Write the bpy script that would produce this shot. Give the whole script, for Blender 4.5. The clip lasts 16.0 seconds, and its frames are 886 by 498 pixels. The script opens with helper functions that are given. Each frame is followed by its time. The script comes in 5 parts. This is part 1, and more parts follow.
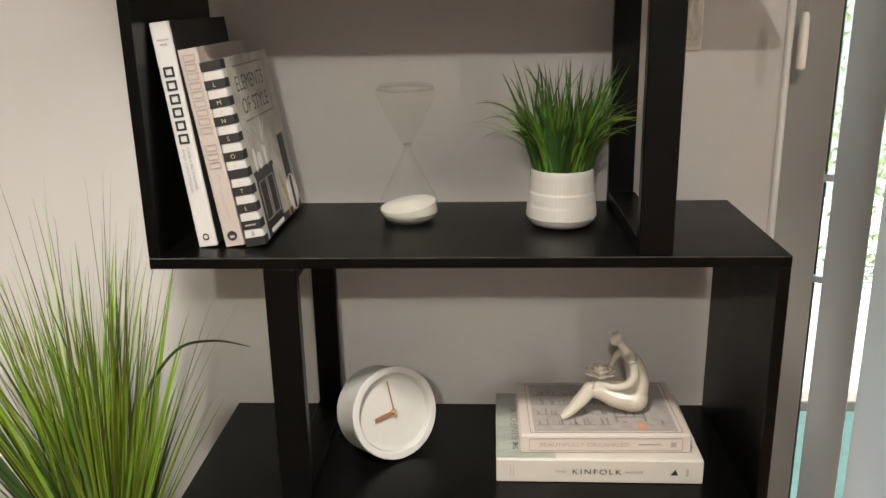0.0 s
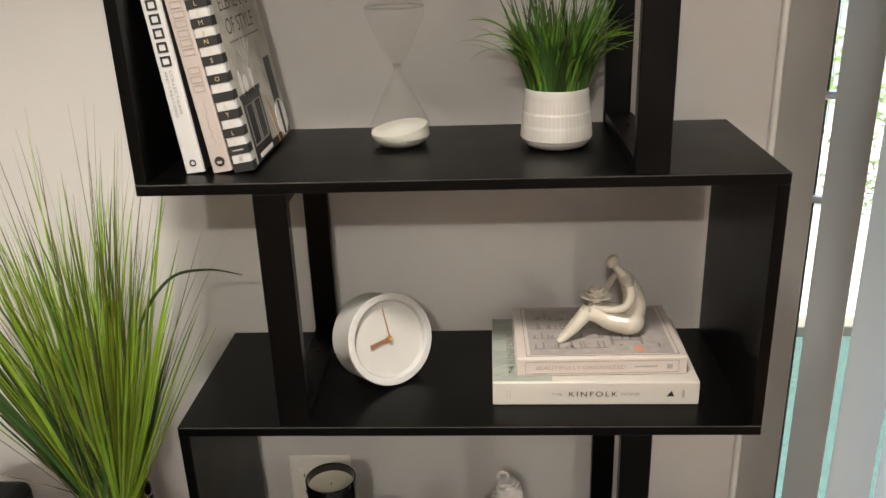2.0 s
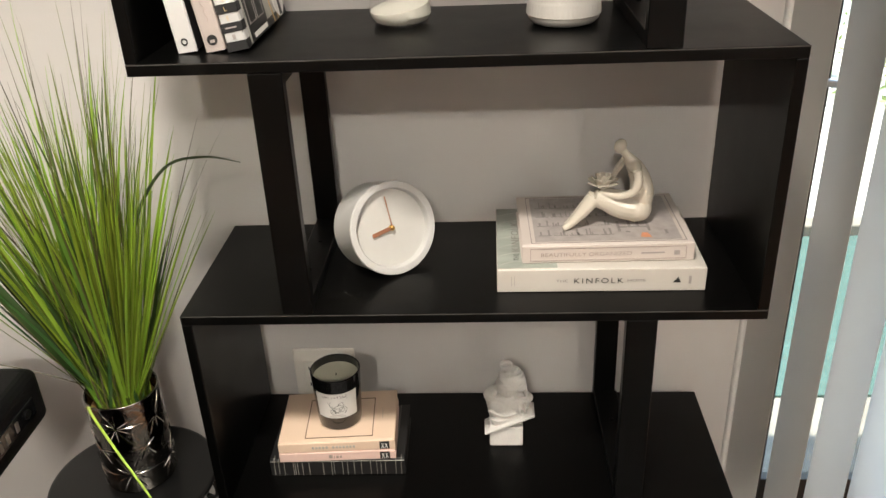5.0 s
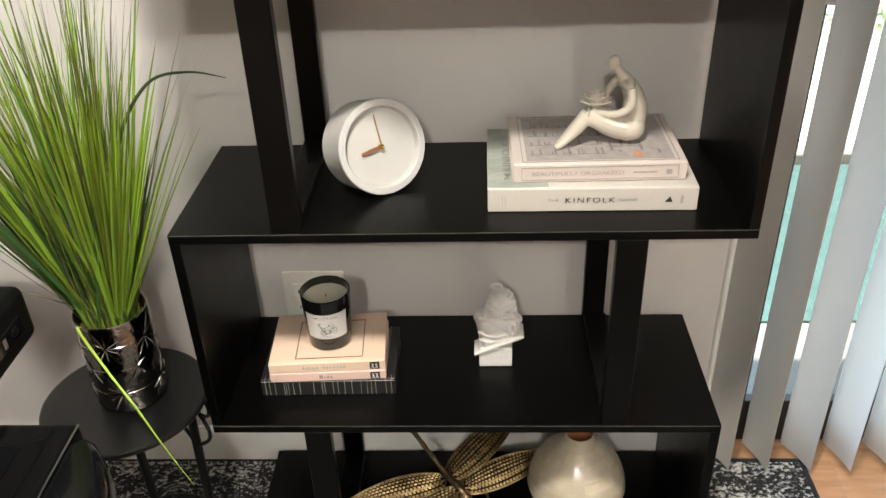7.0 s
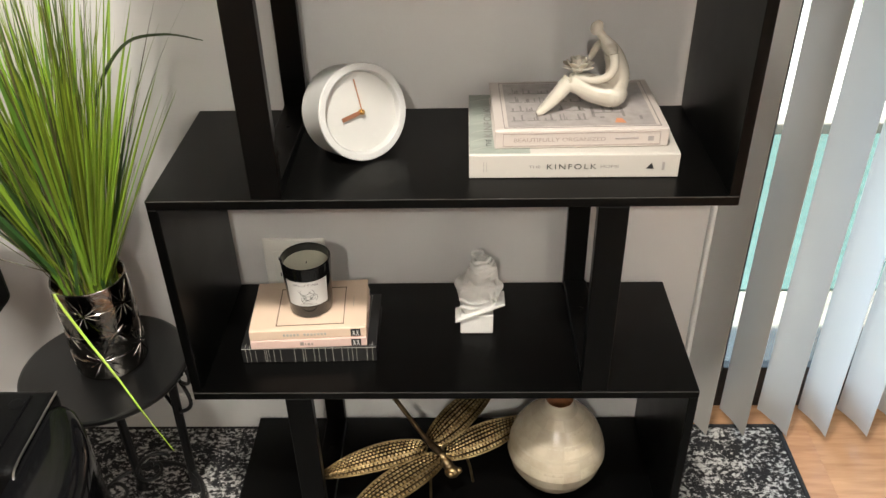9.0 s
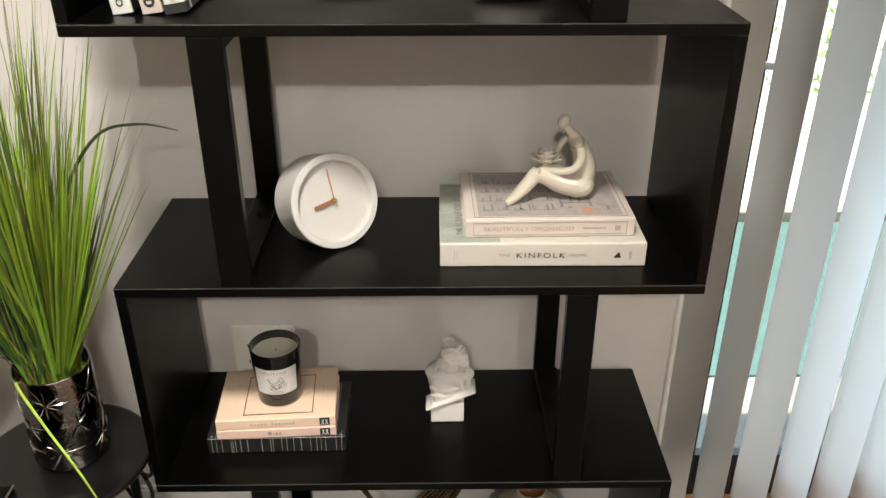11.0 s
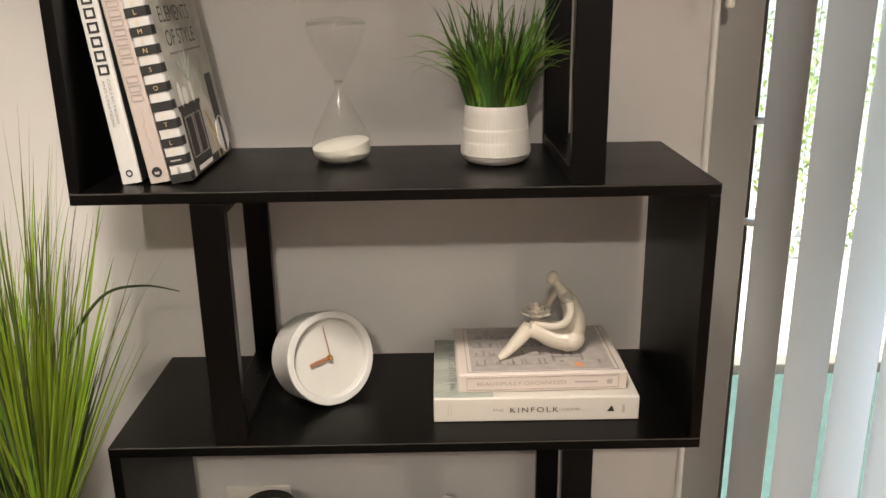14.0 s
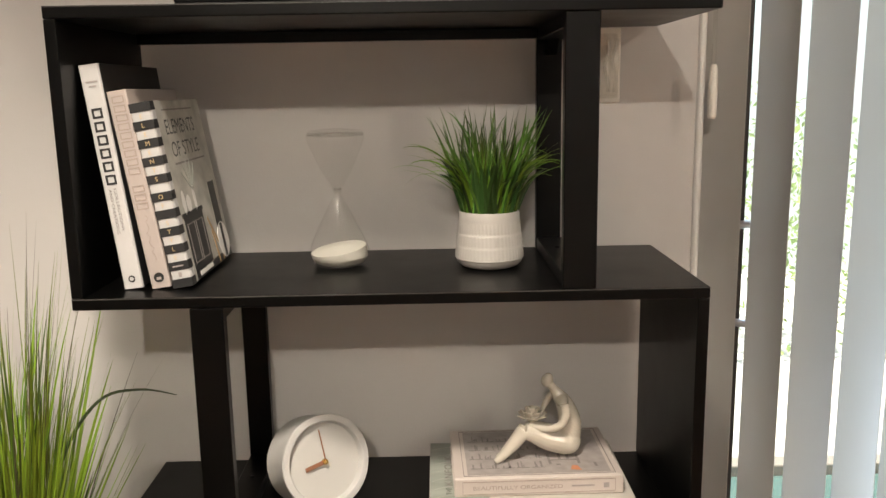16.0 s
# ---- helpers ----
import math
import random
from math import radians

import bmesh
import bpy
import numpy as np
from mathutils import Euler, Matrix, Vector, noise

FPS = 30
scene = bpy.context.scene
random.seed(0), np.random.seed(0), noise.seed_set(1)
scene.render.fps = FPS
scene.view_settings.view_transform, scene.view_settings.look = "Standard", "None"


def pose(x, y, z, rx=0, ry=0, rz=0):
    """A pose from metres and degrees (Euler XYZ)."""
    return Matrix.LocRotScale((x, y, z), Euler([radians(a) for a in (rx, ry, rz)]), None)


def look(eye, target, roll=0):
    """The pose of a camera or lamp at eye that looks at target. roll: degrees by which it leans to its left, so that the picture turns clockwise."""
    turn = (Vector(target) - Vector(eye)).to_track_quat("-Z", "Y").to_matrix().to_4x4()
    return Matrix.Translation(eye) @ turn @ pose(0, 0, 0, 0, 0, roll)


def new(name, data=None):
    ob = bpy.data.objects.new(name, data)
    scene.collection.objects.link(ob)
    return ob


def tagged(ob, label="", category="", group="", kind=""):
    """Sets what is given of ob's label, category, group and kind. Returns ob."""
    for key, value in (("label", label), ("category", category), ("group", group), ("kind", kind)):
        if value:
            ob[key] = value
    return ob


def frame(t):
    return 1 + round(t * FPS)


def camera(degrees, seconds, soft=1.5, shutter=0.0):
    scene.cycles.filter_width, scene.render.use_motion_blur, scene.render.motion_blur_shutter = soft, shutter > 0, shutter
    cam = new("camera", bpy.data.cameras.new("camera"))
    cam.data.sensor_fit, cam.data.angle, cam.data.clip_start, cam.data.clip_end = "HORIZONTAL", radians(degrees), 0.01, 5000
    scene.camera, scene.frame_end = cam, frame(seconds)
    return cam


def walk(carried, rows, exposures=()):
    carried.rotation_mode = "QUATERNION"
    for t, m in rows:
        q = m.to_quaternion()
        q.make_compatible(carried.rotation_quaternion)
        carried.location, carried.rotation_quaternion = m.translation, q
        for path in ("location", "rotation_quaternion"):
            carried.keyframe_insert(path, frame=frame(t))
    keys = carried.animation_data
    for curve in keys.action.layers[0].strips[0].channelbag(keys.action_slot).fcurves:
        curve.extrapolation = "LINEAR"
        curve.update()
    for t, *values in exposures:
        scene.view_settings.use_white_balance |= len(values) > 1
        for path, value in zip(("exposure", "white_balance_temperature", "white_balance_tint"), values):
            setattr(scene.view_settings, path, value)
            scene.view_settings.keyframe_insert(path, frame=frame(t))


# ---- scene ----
cam = camera(55.9, 16.0)
PATH = [
    (0, (0.431, -0.988, 1.413), (0.321, 0.923, 0.834), -1.2),
    (0.5, (0.433, -0.982, 1.409), (0.327, 0.916, 0.786), -1.2),
    (1, (0.435, -0.981, 1.4), (0.33, 0.906, 0.744), -1.4),
    (1.5, (0.436, -0.979, 1.397), (0.33, 0.895, 0.704), -1.7),
    (2, (0.438, -0.975, 1.391), (0.328, 0.886, 0.668), -2.1),
    (2.5, (0.441, -0.974, 1.385), (0.329, 0.877, 0.636), -2.3),
    (3, (0.441, -0.972, 1.381), (0.326, 0.865, 0.599), -2.5),
    (3.5, (0.44, -0.967, 1.374), (0.324, 0.856, 0.56), -2.5),
    (4, (0.436, -0.963, 1.365), (0.319, 0.843, 0.515), -2.6),
    (6.5, (0.431, -0.97, 1.33), (0.329, 0.75, 0.315), -2.3),
    (7, (0.43, -0.966, 1.326), (0.339, 0.731, 0.271), -2.2),
    (7.5, (0.43, -0.964, 1.325), (0.349, 0.708, 0.232), -2.1),
    (8, (0.429, -0.964, 1.325), (0.356, 0.689, 0.2), -2.0),
    (8.2, (0.43, -0.962, 1.321), (0.36, 0.686, 0.19), -1.9),
    (10.3, (0.433, -0.971, 1.319), (0.432, 0.743, 0.289), -0.4),
    (11, (0.431, -0.968, 1.328), (0.454, 0.794, 0.383), 0.0),
    (11.5, (0.432, -0.981, 1.323), (0.461, 0.824, 0.462), -0.1),
    (12, (0.443, -0.984, 1.327), (0.453, 0.848, 0.526), -0.5),
    (12.5, (0.447, -0.987, 1.329), (0.452, 0.871, 0.589), -0.7),
    (13, (0.449, -0.99, 1.335), (0.455, 0.886, 0.64), -0.8),
    (13.5, (0.446, -0.993, 1.339), (0.46, 0.898, 0.69), -0.9),
    (14, (0.451, -0.995, 1.339), (0.461, 0.912, 0.737), -0.9),
    (14.5, (0.452, -0.998, 1.339), (0.468, 0.925, 0.788), -0.9),
    (15, (0.448, -1.004, 1.344), (0.474, 0.932, 0.845), -0.8),
    (15.5, (0.45, -1.011, 1.35), (0.476, 0.939, 0.908), -0.9),
    (16, (0.453, -1.016, 1.352), (0.475, 0.948, 0.977), -1.0),
]
walk(cam, [(t, look(eye, target, roll)) for t, eye, target, roll in PATH],
     exposures=[(0, 2.13, 6550, 11), (4, 2.22, 6650, 12), (8, 2.52, 6400, 10), (10.5, 2.45, 6500, 10), (13, 2.26, 6800, 13), (16, 2.15, 7000, 14)])


# ---------------- world, lights, exposure ----------------
world = bpy.data.worlds.new("world")
scene.world = world
world.use_nodes = True
wn = world.node_tree
sky = wn.nodes.new("ShaderNodeTexSky")
sky.sky_type = "NISHITA"
sky.sun_disc = False
sky.sun_elevation = radians(62)
sky.sun_rotation = radians(150)
wn.links.new(sky.outputs[0], wn.nodes["Background"].inputs[0])
wn.nodes["Background"].inputs[1].default_value = 0.13


def lamp(name, kind, m, energy, colour, size):
    data = bpy.data.lights.new(name, kind)
    data.energy, data.color = energy, colour
    if kind == "SUN":
        data.angle = size
    else:
        data.shadow_soft_size = size
    ob = new(name, data)
    ob.matrix_world = m
    return ob


lamp("sun", "SUN", look((3.5, -0.7, 7.5), (0, 0, 0)), 4.2, (1.0, 0.96, 0.90), radians(0.5))
WARM = (1.0, 0.945, 0.845)
lamp("ceiling_lamp_far", "POINT", pose(0.24, -2.65, 2.40), 20.5, WARM, 0.022)
lamp("ceiling_lamp_side", "POINT", pose(2.39, -2.44, 2.40), 9.5, WARM, 0.024)
near = lamp("ceiling_lamp_near", "SPOT", look((0.24, -0.83, 2.38), (-0.02, -0.46, 0)), 44, WARM, 0.10)
# daylight falling in through the door
dl = bpy.data.lights.new("door_daylight", "AREA")
dl.shape, dl.size, dl.size_y, dl.energy, dl.color = "RECTANGLE", 1.72, 1.90, 4.5, (0.70, 0.84, 1.0)
new("door_daylight", dl).matrix_world = look((1.82, 0.448, 1.02), (1.82, -1.0, 0.95))
# unseen fill lamp added outside the near jamb, boosts skylight on vanes and floor
sl = bpy.data.lights.new("side_door_fill", "AREA")
sl.shape, sl.size, sl.size_y, sl.energy, sl.color = "RECTANGLE", 0.50, 0.6, 3.5, (0.58, 0.78, 1.0)
new("side_door_fill", sl).matrix_world = look((0.66, 0.98, 0.36), (1.60, 0.20, 0.10))
near.data.spot_size, near.data.spot_blend = radians(90), 0.85
# added spot brightens the left wall; its cone edge imitates a shadow's edge
wash = lamp("left_wall_fill_spot", "SPOT", look((0.90, -2.60, 2.40), (-1.40, 0.317, 0.70)), 28, WARM, 0.03)
wash.data.spot_size, wash.data.spot_blend = radians(38), 0.18

# ---------------- materials ----------------


def mat(name, colour, rough=0.5, metal=0.0, vary=0.0, scale=20.0, bump=0.0, bump_scale=200.0, second=None,
        stretch=(1, 1, 1), coat=0.0, spec=0.5, island=0.0, obj=0.0, rough_vary=0.0):
    m = bpy.data.materials.new(name)
    m.use_nodes = True
    nt = m.node_tree
    n, l = nt.nodes, nt.links
    b = n["Principled BSDF"]
    b.inputs["Base Color"].default_value = (*colour, 1)
    b.inputs["Roughness"].default_value = rough
    b.inputs["Metallic"].default_value = metal
    b.inputs["Coat Weight"].default_value = coat
    b.inputs["Coat Roughness"].default_value = 0.08
    b.inputs["Specular IOR Level"].default_value = spec
    co = n.new("ShaderNodeTexCoord")
    mp = n.new("ShaderNodeMapping")
    mp.inputs["Scale"].default_value = stretch
    l.new(co.outputs["Object"], mp.inputs[0])
    col = None
    if vary or second:
        tx = n.new("ShaderNodeTexNoise")
        tx.inputs["Scale"].default_value = scale
        tx.inputs["Detail"].default_value = 6
        l.new(mp.outputs[0], tx.inputs["Vector"])
        mx = n.new("ShaderNodeMix")
        mx.data_type = "RGBA"
        rp = n.new("ShaderNodeMapRange")
        rp.inputs[1].default_value, rp.inputs[2].default_value = 0.3, 0.7
        l.new(tx.outputs["Fac"], rp.inputs[0])
        l.new(rp.outputs[0], mx.inputs[0])
        other = second or tuple(c * (1 - vary) for c in colour)
        mx.inputs[6].default_value = (*colour, 1)
        mx.inputs[7].default_value = (*other, 1)
        col = mx.outputs[2]
        if rough_vary:
            rr = n.new("ShaderNodeMapRange")
            rr.inputs[1].default_value, rr.inputs[2].default_value = 0.3, 0.7
            rr.inputs[3].default_value, rr.inputs[4].default_value = rough - rough_vary, rough + rough_vary
            l.new(tx.outputs["Fac"], rr.inputs[0])
            l.new(rr.outputs[0], b.inputs["Roughness"])
    if island or obj:
        if island:
            src = n.new("ShaderNodeNewGeometry").outputs["Random Per Island"]
        else:
            src = n.new("ShaderNodeObjectInfo").outputs["Random"]
        amt = island or obj
        hs = n.new("ShaderNodeHueSaturation")
        r1 = n.new("ShaderNodeMapRange")
        r1.inputs[3].default_value, r1.inputs[4].default_value = 1 - amt, 1 + amt
        l.new(src, r1.inputs[0])
        l.new(r1.outputs[0], hs.inputs["Value"])
        r2 = n.new("ShaderNodeMapRange")
        r2.inputs[3].default_value, r2.inputs[4].default_value = 0.5 - amt * 0.04, 0.5 + amt * 0.04
        l.new(src, r2.inputs[0])
        l.new(r2.outputs[0], hs.inputs["Hue"])
        if col:
            l.new(col, hs.inputs["Color"])
        else:
            hs.inputs["Color"].default_value = (*colour, 1)
        col = hs.outputs[0]
    if col:
        l.new(col, b.inputs["Base Color"])
    if bump:
        t2 = n.new("ShaderNodeTexNoise")
        t2.inputs["Scale"].default_value = bump_scale
        t2.inputs["Detail"].default_value = 4
        l.new(mp.outputs[0], t2.inputs["Vector"])
        bp = n.new("ShaderNodeBump")
        bp.inputs["Strength"].default_value = bump
        bp.inputs["Distance"].default_value = 0.002
        l.new(t2.outputs["Fac"], bp.inputs["Height"])
        l.new(bp.outputs[0], b.inputs["Normal"])
    return m


def glass_mat(name, tint, gloss_rough=0.02, ior=1.45):
    m = bpy.data.materials.new(name)
    m.use_nodes = True
    n, l = m.node_tree.nodes, m.node_tree.links
    n.remove(n["Principled BSDF"])
    tr = n.new("ShaderNodeBsdfTransparent")
    tr.inputs[0].default_value = (*tint, 1)
    gl = n.new("ShaderNodeBsdfGlossy")
    gl.inputs["Roughness"].default_value = gloss_rough
    lw = n.new("ShaderNodeLayerWeight")
    lw.inputs[0].default_value = 0.5
    pw = n.new("ShaderNodeMath")
    pw.operation = "POWER"
    pw.inputs[1].default_value = 4.0
    l.new(lw.outputs["Facing"], pw.inputs[0])
    fr = n.new("ShaderNodeMath")
    fr.operation = "MULTIPLY_ADD"
    fr.inputs[1].default_value, fr.inputs[2].default_value = 0.40, (ior - 1) ** 2 / (ior + 1) ** 2
    l.new(pw.outputs[0], fr.inputs[0])
    mx = n.new("ShaderNodeMixShader")
    l.new(fr.outputs[0], mx.inputs[0])
    l.new(tr.outputs[0], mx.inputs[1])
    l.new(gl.outputs[0], mx.inputs[2])
    l.new(mx.outputs[0], n["Material Output"].inputs[0])
    return m


def rug_mat():
    m = mat("rug_pile", (0.6, 0.58, 0.55), 0.95, bump=0.9, bump_scale=500)
    n, l = m.node_tree.nodes, m.node_tree.links
    b = n["Principled BSDF"]
    co = n.new("ShaderNodeTexCoord")
    mp = n.new("ShaderNodeMapping")
    mp.inputs["Scale"].default_value = (0.9, 1.15, 1)
    l.new(co.outputs["Object"], mp.inputs[0])
    outs = []
    for sc, det in ((105.0, 4.0), (19.0, 3.0)):
        t = n.new("ShaderNodeTexNoise")
        t.inputs["Scale"].default_value, t.inputs["Detail"].default_value = sc, det
        t.inputs["Roughness"].default_value = 0.72
        l.new(mp.outputs[0], t.inputs["Vector"])
        outs.append(t.outputs["Fac"])
    ad = n.new("ShaderNodeMath")
    ad.operation = "MULTIPLY_ADD"
    l.new(outs[1], ad.inputs[0])
    ad.inputs[1].default_value = 0.45
    l.new(outs[0], ad.inputs[2])
    cr = n.new("ShaderNodeValToRGB")
    cr.color_ramp.elements[0].position, cr.color_ramp.elements[0].color = 0.722, (0.010, 0.010, 0.011, 1)
    cr.color_ramp.elements[1].position, cr.color_ramp.elements[1].color = 0.81, (0.50, 0.49, 0.47, 1)
    e = cr.color_ramp.elements.new(0.765)
    e.color = (0.16, 0.155, 0.15, 1)
    l.new(ad.outputs[0], cr.inputs[0])
    l.new(cr.outputs[0], b.inputs["Base Color"])
    return m


M_WALL = mat("grey_wall_paint", (0.575, 0.555, 0.535), 0.75, vary=0.05, scale=3, bump=0.12, bump_scale=260)
M_CEIL = mat("ceiling_paint", (0.78, 0.77, 0.75), 0.9, vary=0.04, scale=5, bump=0.2, bump_scale=120)
M_TRIM = mat("white_trim_paint", (0.78, 0.77, 0.74), 0.4, vary=0.05, scale=8, bump=0.03)
M_BLACK = mat("black_laminate", (0.0012, 0.0012, 0.0011), 0.33, spec=0.17, vary=0.25, scale=14, bump=0.03, bump_scale=520, rough_vary=0.025)
# lighter grey that paints a highlight on the boards' front edges
M_EDGE = mat("board_edge_highlight", (0.055, 0.053, 0.050), 0.4, vary=0.6, scale=35)
M_WOOD = mat("orange_oak_plank", (0.52, 0.275, 0.15), 0.18, second=(0.38, 0.185, 0.095), scale=9, stretch=(1, 9, 1), bump=0.1, bump_scale=90, obj=0.18)
M_RUG = rug_mat()
M_RUGEDGE = mat("rug_binding", (0.02, 0.02, 0.022), 0.9, vary=0.4, scale=150, bump=0.6, bump_scale=400)
M_VANE = mat("vinyl_vane", (0.565, 0.54, 0.50), 0.55, vary=0.05, scale=6, stretch=(1, 1, 0.1), bump=0.05, bump_scale=300, obj=0.03)
M_BRONZE = mat("dark_bronze_aluminium", (0.035, 0.03, 0.026), 0.45, metal=0.5, vary=0.3, scale=20, bump=0.05)
M_ALU = mat("brushed_aluminium", (0.55, 0.55, 0.55), 0.3, metal=1.0, vary=0.1, scale=50)
M_PANE = glass_mat("door_glass", (0.93, 0.97, 0.95))
M_CLEAR = glass_mat("clear_plastic", (0.96, 0.96, 0.95), 0.05, 1.5)
M_HGLASS = glass_mat("hourglass_glass", (0.998, 0.998, 0.995), 0.09, 1.5)
M_RIMGLASS = glass_mat("thick_glass_edge", (0.97, 0.97, 0.96), 0.08, 1.9)
M_SAND = mat("white_sand", (0.521, 0.507, 0.444), 0.8, vary=0.06, scale=300, bump=0.4, bump_scale=900)
M_CERAMIC = mat("matt_white_ceramic", (0.493, 0.471, 0.434), 0.42, vary=0.05, scale=30, bump=0.06, bump_scale=300)
M_GLAZE = mat("glazed_cream_porcelain", (0.520, 0.478, 0.400), 0.14, vary=0.04, scale=25, coat=0.6)
M_PLASTER = mat("white_plaster", (0.70, 0.685, 0.65), 0.7, vary=0.10, scale=60, bump=0.35, bump_scale=260)
M_CLOCK = mat("white_clock_shell", (0.476, 0.469, 0.450), 0.5, vary=0.03, scale=20, bump=0.04, bump_scale=500)
M_DIAL = mat("white_dial_card", (0.458, 0.450, 0.421), 0.7, vary=0.03, scale=40)
M_COPPER = mat("copper_pointer", (0.38, 0.175, 0.10), 0.35, metal=0.7)
M_BRASS = mat("brass", (0.72, 0.48, 0.18), 0.25, metal=1.0)
M_GOLD = mat("antique_gold_metal", (0.44, 0.33, 0.17), 0.34, metal=1.0, second=(0.20, 0.135, 0.06), scale=45, bump=0.3, bump_scale=160)
M_BRONZEGOLD = mat("bronzed_gold_metal", (0.22, 0.165, 0.095), 0.42, metal=1.0, second=(0.10, 0.07, 0.035), scale=70, bump=0.4, bump_scale=180)
M_GOLDDK = mat("tarnished_gold_metal", (0.085, 0.060, 0.030), 0.5, metal=1.0, second=(0.035, 0.025, 0.014), scale=60, bump=0.4, bump_scale=200)
M_LEAF = mat("artificial_leaf", (0.21, 0.35, 0.040), 0.34, vary=0.45, scale=18, island=0.55)
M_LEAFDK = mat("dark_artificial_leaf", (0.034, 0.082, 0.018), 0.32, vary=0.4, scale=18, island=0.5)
M_LEAFMID = mat("green_artificial_leaf", (0.092, 0.190, 0.022), 0.32, vary=0.5, scale=18, island=0.6)
M_GRASS = mat("artificial_grass_blade", (0.235, 0.345, 0.032), 0.40, vary=0.45, scale=9, island=0.7)
M_DARKBLADE = mat("dark_arching_leaf", (0.030, 0.048, 0.014), 0.4, vary=0.3, scale=30)
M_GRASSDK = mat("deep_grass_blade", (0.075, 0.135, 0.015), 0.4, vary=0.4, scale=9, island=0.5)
M_DRY = mat("brown_blade", (0.075, 0.065, 0.03), 0.5, vary=0.3, scale=20, island=0.4)
M_TWIG = mat("ochre_moss", (0.35, 0.20, 0.06), 0.8, vary=0.5, scale=120, bump=0.5)
M_CHROME = mat("smoked_chrome", (0.30, 0.28, 0.25), 0.12, metal=1.0, vary=0.3, scale=12, bump=0.9, bump_scale=60)
M_CHROMECUT = mat("bright_cut_chrome", (0.40, 0.38, 0.35), 0.14, metal=1.0)
M_IRON = mat("black_iron", (0.010, 0.010, 0.010), 0.4, vary=0.4, scale=30, bump=0.2, bump_scale=200)
M_TABLE = mat("black_table_top", (0.006, 0.006, 0.006), 0.28, spec=0.4, vary=0.3, scale=10, bump=0.05, bump_scale=300)
M_PLASTIC = mat("black_plastic", (0.004, 0.004, 0.0042), 0.36, spec=0.10, vary=0.2, scale=40, bump=0.12, bump_scale=900)
M_GLOSSBK = mat("gloss_black_plastic", (0.004, 0.004, 0.0045), 0.10, spec=0.35)
M_PORT = mat("port_metal", (0.45, 0.44, 0.42), 0.35, metal=1.0)
M_CANDLE = mat("black_candle_glass", (0.006, 0.006, 0.006), 0.07, coat=0.4)
M_WAX = mat("cream_wax", (0.62, 0.60, 0.47), 0.5, vary=0.08, scale=30, bump=0.1)
M_PAPER = mat("white_paper", (0.578, 0.567, 0.541), 0.6, vary=0.05, scale=25)
M_PAGES = mat("book_pages", (0.74, 0.69, 0.58), 0.85, vary=0.3, scale=300, stretch=(0.05, 0.05, 3), bump=0.3, bump_scale=300)
M_PAGESV = mat("upright_book_pages", (0.74, 0.69, 0.58), 0.85, vary=0.3, scale=300, stretch=(3, 0.05, 0.05), bump=0.3, bump_scale=300)
M_WHITE = mat("white_book_cloth", (0.476, 0.470, 0.458), 0.5, vary=0.04, scale=15, bump=0.08, bump_scale=600)
M_BKBLACK = mat("black_book_cover", (0.011, 0.011, 0.011), 0.45, vary=0.2, scale=20)
M_GREIGE = mat("greige_book_cloth", (0.40, 0.345, 0.315), 0.55, vary=0.06, scale=15, bump=0.15, bump_scale=800)
M_CREAM = mat("cream_book_cover", (0.492, 0.462, 0.413), 0.45, vary=0.04, scale=10)
M_PINKW = mat("pale_pink_book_cover", (0.515, 0.455, 0.412), 0.45, vary=0.04, scale=10)
M_BLUSH = mat("blush_book_cover", (0.699, 0.529, 0.396), 0.5, vary=0.05, scale=12, bump=0.06, bump_scale=500)
M_PINK = mat("pink_book_cover", (0.662, 0.478, 0.414), 0.5, vary=0.05, scale=12, bump=0.06, bump_scale=500)
M_INK = mat("black_ink", (0.012, 0.012, 0.012), 0.6)
M_GREYINK = mat("grey_ink", (0.20, 0.18, 0.17), 0.6)
M_TAUPEINK = mat("taupe_ink", (0.30, 0.25, 0.22), 0.6)
M_OCHREINK = mat("brown_ink", (0.10, 0.055, 0.03), 0.6)
M_GOLDINK = mat("gold_foil_ink", (0.60, 0.45, 0.24), 0.4, metal=0.4)
M_WHITEINK = mat("white_ink", (0.75, 0.73, 0.70), 0.6)
M_SHADE = mat("printed_grey", (0.50, 0.485, 0.43), 0.5, vary=0.4, scale=30)
M_SHADE2 = mat("printed_warm_grey", (0.36, 0.325, 0.305), 0.5, vary=0.25, scale=60)
M_TEAL = mat("printed_sage", (0.36, 0.385, 0.34), 0.5, second=(0.25, 0.275, 0.235), scale=26, stretch=(0.35, 1.6, 1))
M_ORANGE = mat("printed_orange", (0.60, 0.24, 0.12), 0.5, vary=0.2, scale=50)
M_OCHRE = mat("printed_ochre", (0.50, 0.33, 0.15), 0.5, vary=0.3, scale=50)
M_PEARL = mat("mother_of_pearl", (0.50, 0.44, 0.345), 0.26, second=(0.40, 0.345, 0.255), scale=20, coat=0.4, bump=0.25, bump_scale=40)
M_PEARLTILE = mat("shell_tile", (0.54, 0.475, 0.365), 0.25, second=(0.40, 0.34, 0.245), scale=24, coat=0.35, obj=0.075, bump=0.7, bump_scale=34)
M_LIME = mat("lime_blade", (0.30, 0.42, 0.04), 0.45, vary=0.2, scale=20)
M_TERRA = mat("orange_brown_inside", (0.32, 0.12, 0.035), 0.6, vary=0.3, scale=40)
M_PLATE = mat("ivory_wall_plate", (0.80, 0.77, 0.70), 0.3, vary=0.04, scale=30)
M_PATIO = mat("pale_concrete", (0.180, 0.159, 0.132), 0.9, vary=0.2, scale=8, bump=0.3, bump_scale=80)
